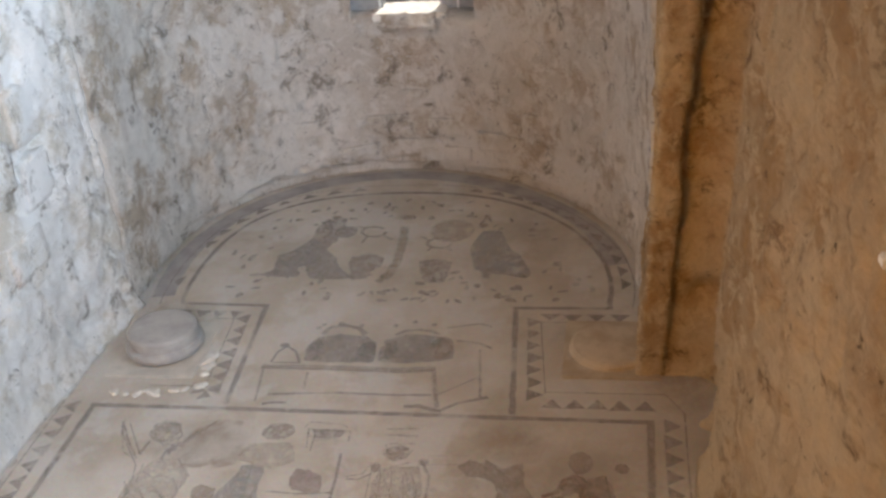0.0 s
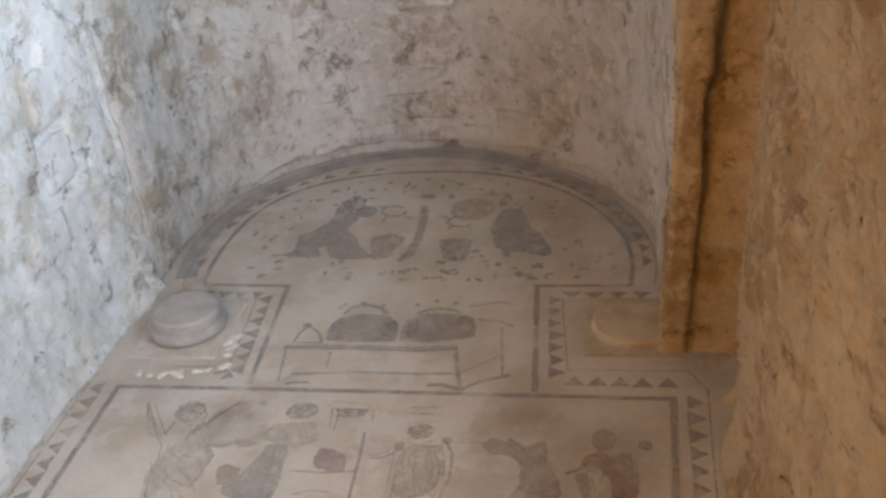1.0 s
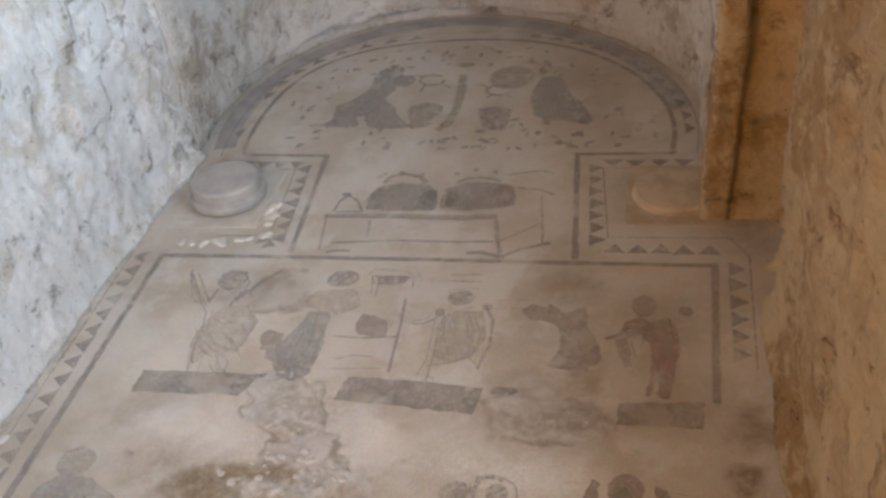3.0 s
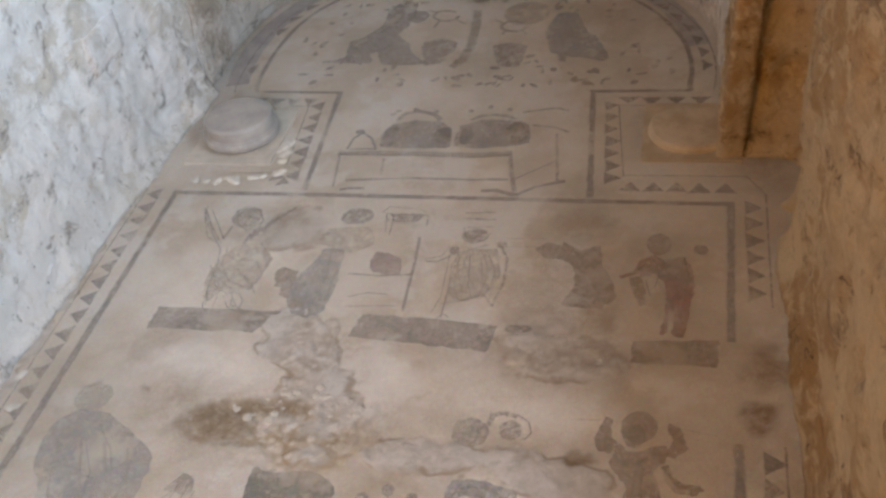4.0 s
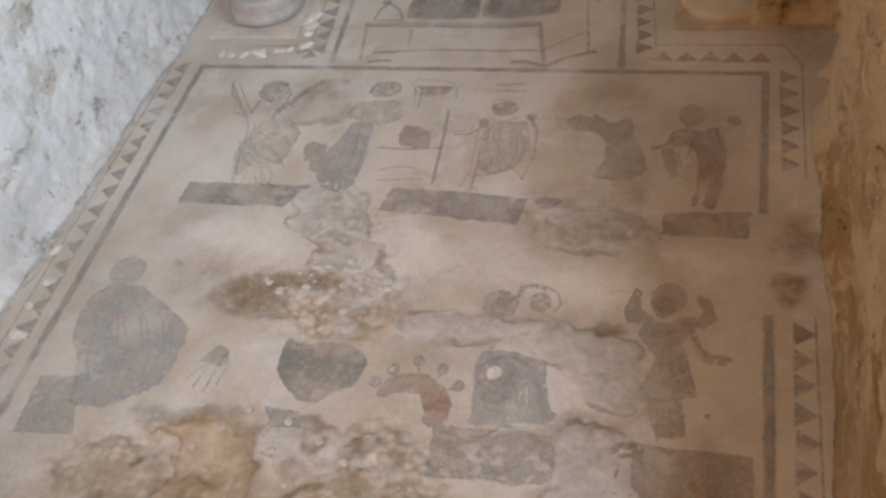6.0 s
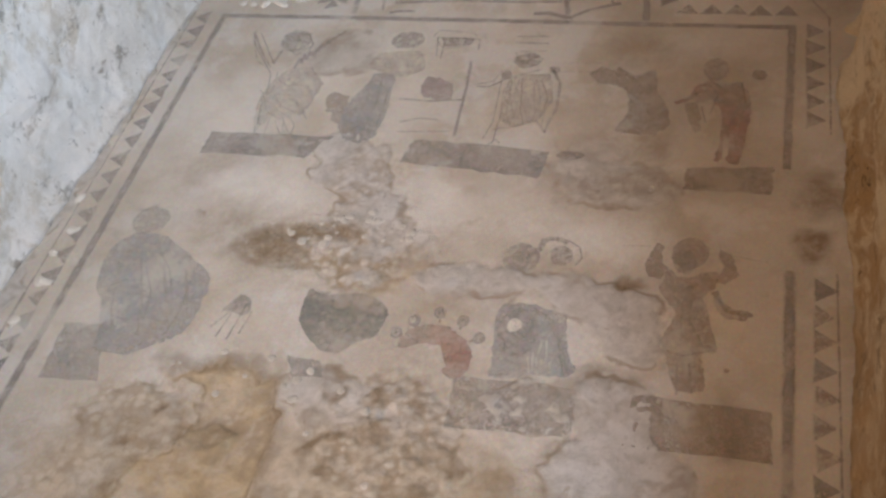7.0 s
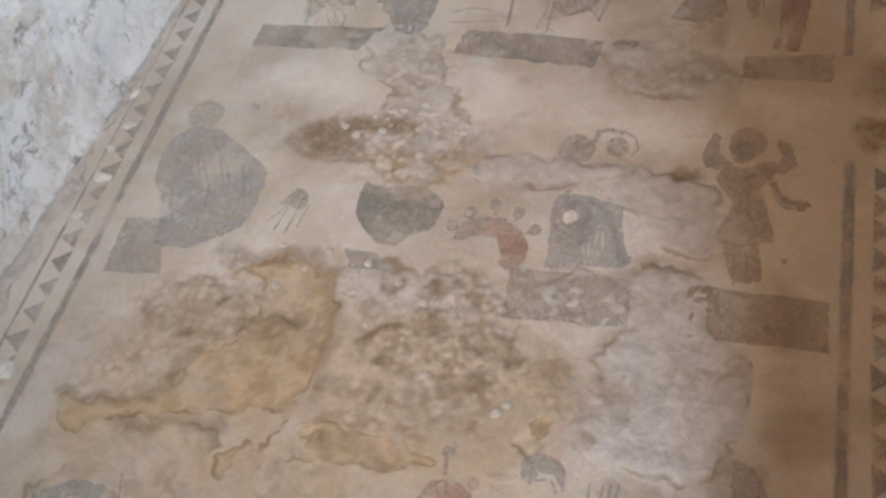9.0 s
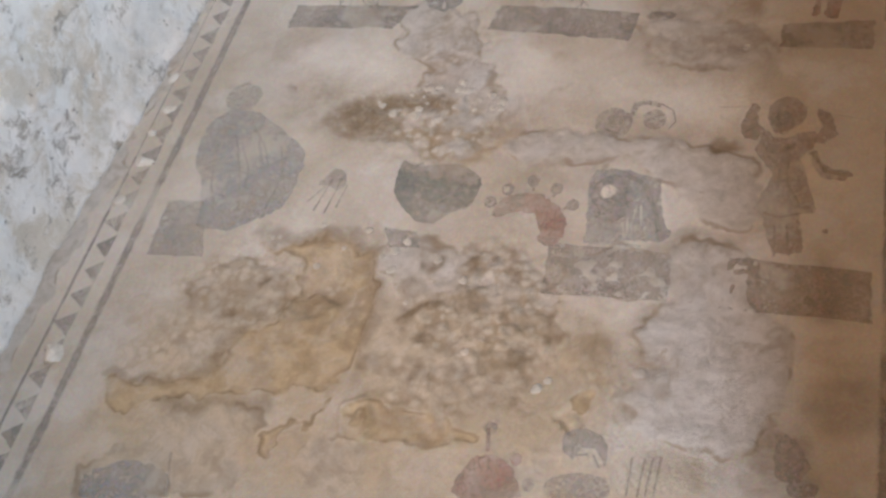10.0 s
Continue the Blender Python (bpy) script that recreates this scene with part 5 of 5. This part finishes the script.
disc("roundel", T_DARK, 0.11, -2.37, 0.030, 0.038, 4, 2)
disc("roundel_face", T_PALE, 0.10, -2.37, 0.016, 0.020, 4, 3)
disc("roundel", T_DARK, 0.22, -2.31, 0.030, 0.038, 4, 2)
disc("roundel_face", T_PALE, 0.22, -2.31, 0.017, 0.021, 5, 3)
disc("roundel", T_DARK, 0.34, -2.35, 0.029, 0.037, 4, 2)
disc("roundel_face", T_PALE, 0.34, -2.35, 0.016, 0.020, 4, 3)
disc("roundel", T_DARK, 0.43, -2.44, 0.029, 0.037, 4, 2)
disc("roundel_face", T_PALE, 0.43, -2.44, 0.016, 0.020, 4, 3)
strip("stalk_line", [(0.07, -2.45), (0.06, -2.47)], 0.016, T_RED, 1)
strip("stalk_line", [(0.13, -2.41), (0.12, -2.4)], 0.016, T_RED, 1)
strip("stalk_line", [(0.23, -2.37), (0.23, -2.35)], 0.016, T_RED, 1)
strip("stalk_line", [(0.33, -2.4), (0.34, -2.38)], 0.016, T_RED, 1)
strip("stalk_line", [(0.39, -2.47), (0.41, -2.45)], 0.016, T_RED, 1)
patch("cloaked_shape", T_BLUE, [(0.48, -2.3), (0.51, -2.23), (0.61, -2.21), (0.74, -2.24), (0.81, -2.27), (0.82, -2.37), (0.86, -2.52), (0.89, -2.57), (0.86, -2.61), (0.7, -2.62), (0.52, -2.65), (0.51, -2.56), (0.5, -2.44)], 0)
disc("shield_shape", T_GREY, 0.6, -2.39, 0.095, 0.145, 2, 1)
disc("white_disc", T_WHITE, 0.58, -2.35, 0.035, 0.040, 2, 3)
strip("fold_line", [(0.72, -2.44), (0.71, -2.53), (0.73, -2.61)], 0.016, T_WHITE, 3)
strip("fold_line", [(0.69, -2.49), (0.7, -2.6)], 0.016, T_WHITE, 3)
strip("fold_line", [(0.74, -2.42), (0.76, -2.56)], 0.016, T_WHITE, 3)
strip("fold_line", [(0.67, -2.52), (0.69, -2.61)], 0.016, T_WHITE, 3)
strip("hem_line", [(0.54, -2.65), (0.65, -2.64), (0.77, -2.65)], 0.03, T_WHITE, 3)
strip("cape_line", [(0.64, -2.24), (0.74, -2.3), (0.81, -2.46), (0.85, -2.6)], 0.03, T_GREY, 2)
disc("round_shape", T_MAUVE, 0.54, -1.93, 0.090, 0.095, 2, 0)
disc("pale_round", T_FADE, 0.54, -1.94, 0.049, 0.058, 3, 2)
strip("hair_line", [(0.62, -1.88), (0.63, -1.81), (0.68, -1.79), (0.75, -1.81)], 0.045, T_MAUVE, 1)
disc("round_shape", T_MAUVE, 0.73, -1.9, 0.055, 0.065, 2, 2)
strip("halo_line", [(0.75, -1.8), (0.81, -1.84), (0.83, -1.91), (0.8, -1.96)], 0.012, T_MAUVE, 2)
disc("dark_cap", T_BROWN, 1.33, -1.83, 0.085, 0.100, 2, 1)
disc("pale_round", T_MAUVE, 1.31, -1.89, 0.055, 0.077, 3, 2)
patch("wing_shape", T_BROWN, [(1.16, -1.78), (1.2, -1.79), (1.21, -1.9), (1.24, -1.94), (1.21, -2), (1.15, -1.99), (1.13, -1.92), (1.15, -1.85)], 0)
patch("wing_shape", T_BROWN, [(1.46, -1.81), (1.52, -1.82), (1.55, -1.95), (1.5, -2.02), (1.46, -1.99), (1.48, -1.9)], 0)
patch("upright_shape", T_BROWN, [(1.24, -1.94), (1.29, -1.99), (1.36, -1.97), (1.45, -1.93), (1.47, -2), (1.41, -2.1), (1.43, -2.17), (1.47, -2.34), (1.48, -2.4), (1.42, -2.42), (1.44, -2.53), (1.44, -2.62), (1.33, -2.63), (1.29, -2.54), (1.27, -2.44), (1.23, -2.4), (1.29, -2.2), (1.23, -2.11), (1.21, -2.06)], 0)
patch("drape_line", T_BROWN, [(1.44, -2.06), (1.46, -2.15), (1.51, -2.21), (1.58, -2.22), (1.63, -2.19), (1.61, -2.16), (1.54, -2.15), (1.5, -2.12), (1.47, -2.05)], 2)
strip("drape_line", [(1.23, -2.04), (1.3, -2.07), (1.38, -2.02)], 0.03, T_BROWN, 2)
strip("drape_light", [(1.47, -2.1), (1.51, -2.17), (1.6, -2.19)], 0.022, T_OLIVE, 3)
strip("thread_line", [(1.01, -1.81), (1.17, -1.8)], 0.006, T_MAUVE, 2)
strip("thread_line", [(1.52, -1.83), (1.69, -1.86)], 0.006, T_MAUVE, 2)
disc("small_spot", T_BROWN, 1.53, -2.50, 0.012, 0.015, 5, 1)
strip("brick_line", [(-0.4, -2.69), (-0.26, -2.68)], 0.01, T_PALE, 2)
strip("brick_line", [(-0.38, -2.74), (-0.26, -2.73)], 0.01, T_PALE, 2)
strip("brick_line", [(-0.37, -2.69), (-0.36, -2.75)], 0.01, T_PALE, 2)
strip("brick_line", [(-0.31, -2.67), (-0.3, -2.75)], 0.01, T_PALE, 2)
patch("base_shape", T_GREY, [(-0.44, -2.64), (-0.27, -2.65), (-0.23, -2.74), (-0.38, -2.75)], 0, 0.0)
# ---- lower register ----
patch("crescent_shape", T_RED, [(0.2, -3.89), (0.24, -3.76), (0.33, -3.71), (0.42, -3.76), (0.48, -3.87), (0.35, -3.94)], 0)
strip("stalk_line", [(0.31, -3.7), (0.29, -3.6)], 0.02, T_RED, 1)
disc("roundel", T_MAUVE, 0.30, -3.60, 0.028, 0.033, 8, 1)
disc("roundel", T_RED, 0.43, -3.72, 0.025, 0.029, 8, 1)
disc("roundel", T_MAUVE, 0.50, -3.82, 0.024, 0.029, 8, 2)
patch("dark_cap", T_DARK, [(0.61, -3.66), (0.6, -3.59), (0.65, -3.55), (0.73, -3.56), (0.78, -3.61), (0.78, -3.7), (0.74, -3.64), (0.68, -3.63), (0.65, -3.69)], 0)
strip("pale_line", [(0.61, -3.6), (0.65, -3.64)], 0.008, T_PALE, 3)
strip("pale_line", [(0.64, -3.57), (0.67, -3.62)], 0.008, T_PALE, 3)
strip("pale_line", [(0.68, -3.56), (0.7, -3.6)], 0.008, T_PALE, 3)
strip("short_line", [(0.66, -3.67), (0.71, -3.66)], 0.014, T_DARK, 2)
strip("short_line", [(0.73, -3.66), (0.76, -3.71)], 0.012, T_DARK, 2)
strip("upright_line", [(0.88, -3.65), (0.88, -3.81)], 0.014, T_BROWN, 2)
strip("upright_line", [(0.93, -3.65), (0.92, -3.81)], 0.014, T_BROWN, 2)
strip("upright_line", [(0.96, -3.64), (0.95, -3.8)], 0.014, T_BROWN, 2)
strip("upright_line", [(0.99, -3.63), (0.98, -3.8)], 0.014, T_BROWN, 2)
disc("low_shape", T_MAUVE, 0.69, -3.81, 0.130, 0.070, 9, 0)
patch("robed_shape", T_BLUE, [(-1.42, -4.05), (-1.24, -3.96), (-1.06, -3.98), (-0.99, -4.09), (-1.23, -4.16), (-1.4, -4.16)], 0)
strip("staff_line", [(-1.06, -3.9), (-1, -4.1)], 0.02, T_PALE, 2)
patch("garment_shape", T_BROWN, [(1.4, -3.48), (1.48, -3.49), (1.53, -3.6), (1.49, -3.67), (1.41, -3.66)], 0)
disc("dark_round", T_GREY, 1.51, -3.69, 0.060, 0.036, 9, 1)
# ---- sanctuary: table with baskets ----
strip("table_line", [(-0.76, 0.46), (-0.23, 0.46), (0.15, 0.45), (0.41, 0.47)], 0.085, T_FADE, 1)
strip("table_line", [(-0.76, 0.45), (-0.23, 0.44), (0.15, 0.42), (0.41, 0.45)], 0.03, T_MAUVE, 2)
strip("table_line", [(-0.74, 0.43), (-0.69, 0.07)], 0.03, T_MAUVE, 1)
strip("table_line", [(-0.63, 0.15), (-0.17, 0.18), (0.2, 0.17), (0.42, 0.18)], 0.034, T_GREY, 1)
strip("table_line", [(-0.43, 0.4), (-0.41, 0.21)], 0.03, T_MAUVE, 1)
strip("table_line", [(0.4, 0.43), (0.48, 0.04)], 0.05, T_MAUVE, 1)
strip("table_line", [(0.67, 0.71), (0.73, 0.17)], 0.028, T_MAUVE, 1)
strip("table_line", [(0.47, 0.19), (0.7, 0.39)], 0.018, T_MAUVE, 1)
strip("table_foot", [(-0.64, 0.04), (-0.58, 0.06), (-0.48, 0.06)], 0.04, T_DARK, 1)
strip("table_foot", [(0.27, 0.05), (0.36, 0.06), (0.49, 0.01)], 0.05, T_DARK, 1)
strip("table_foot", [(0.49, 0.01), (0.6, 0.1), (0.78, 0.17)], 0.045, T_DARK, 1)
patch("basket_shape", T_GREY, [(-0.48, 0.54), (-0.51, 0.7), (-0.47, 0.81), (-0.33, 0.87), (-0.13, 0.85), (-0.04, 0.76), (-0.02, 0.54), (-0.25, 0.52)], 0)
patch("basket_shape", T_GREY, [(0.01, 0.55), (0.01, 0.79), (0.15, 0.88), (0.36, 0.87), (0.48, 0.75), (0.5, 0.59), (0.24, 0.53)], 0)
disc("basket_side", T_DARK, -0.44, 0.66, 0.055, 0.128, 2, 2)
disc("basket_side", T_DARK, -0.09, 0.67, 0.058, 0.119, 2, 2)
disc("basket_side", T_DARK, 0.07, 0.68, 0.046, 0.111, 1, 2)
disc("basket_side", T_BROWN, 0.41, 0.72, 0.084, 0.139, 2, 2)
strip("basket_handle", [(-0.44, 0.86), (-0.41, 0.95), (-0.31, 0.99), (-0.2, 0.95), (-0.14, 0.87)], 0.06, T_DARK, 2)
strip("basket_handle", [(0.07, 0.87), (0.14, 0.93), (0.23, 0.94), (0.32, 0.92), (0.38, 0.88)], 0.05, T_MAUVE, 2)
strip("pyramid_line", [(-0.71, 0.51), (-0.7, 0.63), (-0.65, 0.71), (-0.57, 0.64), (-0.51, 0.51)], 0.03, T_GREY, 2)
disc("pyramid_knob", T_GREY, -0.67, 0.72, 0.032, 0.030, 1, 2)
strip("pyramid_line", [(-0.7, 0.51), (-0.51, 0.51)], 0.025, T_GREY, 2)
strip("branch_line", [(0.41, 0.97), (0.64, 1.03), (0.72, 0.99)], 0.03, T_OLIVE, 2)
strip("branch_line", [(0.5, 0.81), (0.66, 0.78), (0.75, 0.72)], 0.03, T_OLIVE, 2)
disc("fruit_tile", T_MAUVE, -0.46, 0.99, 0.021, 0.023, 1, 2)
disc("fruit_tile", T_MAUVE, -0.34, 1.01, 0.021, 0.023, 1, 2)
disc("fruit_tile", T_MAUVE, -0.19, 0.98, 0.020, 0.023, 1, 2)
disc("fruit_tile", T_MAUVE, -0.49, 0.95, 0.020, 0.023, 1, 2)
disc("fruit_tile", T_MAUVE, 0.18, 1.04, 0.020, 0.023, 1, 2)
disc("fruit_tile", T_MAUVE, 0.32, 1.01, 0.020, 0.022, 1, 2)
disc("fruit_tile", T_MAUVE, 0.05, 0.99, 0.020, 0.022, 1, 2)
# ---- apse: animals, trees and baskets ----
patch("animal_shape", T_GREY, [(-1.14, 1.69), (-1.06, 1.79), (-1.08, 2.01), (-0.99, 2.08), (-0.88, 2.29), (-0.88, 2.5), (-0.83, 2.65), (-0.67, 2.67), (-0.65, 2.46), (-0.66, 2.26), (-0.71, 2.12), (-0.61, 1.99), (-0.54, 1.83), (-0.42, 1.65), (-0.73, 1.65), (-0.82, 1.84), (-0.87, 1.82), (-0.83, 1.67)], 0)
disc("animal_muzzle", T_GREY, -0.62, 2.42, 0.095, 0.104, 0, 1)
patch("basket_shape", T_MAUVE, [(-0.48, 1.86), (-0.48, 1.99), (-0.35, 2.05), (-0.22, 1.98), (-0.22, 1.85), (-0.28, 1.76), (-0.29, 1.66), (-0.4, 1.66)], 0)
strip("tree_trunk", [(-0.15, 2.51), (-0.12, 2.24), (-0.11, 1.92), (-0.14, 1.69), (-0.2, 1.6)], 0.11, T_OLIVE, 2)
patch("basket_shape", T_MAUVE, [(0.06, 1.91), (0.18, 1.96), (0.32, 1.91), (0.3, 1.61), (0.15, 1.61)], 0)
patch("animal_shape", T_BLUE, [(0.43, 2.13), (0.49, 2.42), (0.64, 2.44), (0.74, 2.15), (0.84, 2), (0.93, 1.74), (0.89, 1.67), (0.52, 1.79), (0.47, 1.96)], 0)
strip("wreath_line", [(-0.29, 2.42), (-0.3, 2.36), (-0.35, 2.33), (-0.42, 2.34), (-0.48, 2.39), (-0.49, 2.45), (-0.46, 2.5), (-0.39, 2.51), (-0.32, 2.48)], 0.045, T_OLIVE, 2)
strip("wreath_line", [(0.28, 2.22), (0.26, 2.17), (0.21, 2.14), (0.14, 2.15), (0.09, 2.19), (0.08, 2.25), (0.12, 2.3), (0.18, 2.31), (0.25, 2.28)], 0.045, T_OLIVE, 2)
strip("twig_line", [(-0.48, 2.49), (-0.56, 2.52)], 0.03, T_OLIVE, 2)
strip("twig_line", [(-0.29, 2.34), (-0.21, 2.28)], 0.03, T_OLIVE, 2)
strip("twig_line", [(-0.43, 2.34), (-0.45, 2.22)], 0.03, T_OLIVE, 2)
strip("twig_line", [(0.08, 2.28), (0.01, 2.34)], 0.03, T_OLIVE, 2)
strip("twig_line", [(0.24, 2.15), (0.29, 2.1)], 0.03, T_OLIVE, 2)
strip("twig_line", [(0.13, 2.17), (0.1, 2.09)], 0.03, T_OLIVE, 2)
disc("bird_shape", T_BROWN, -0.15, 2.68, 0.067, 0.043, -0, 2)
disc("pale_patch", T_PALE, 0.25, 2.44, 0.183, 0.202, 0, 1)
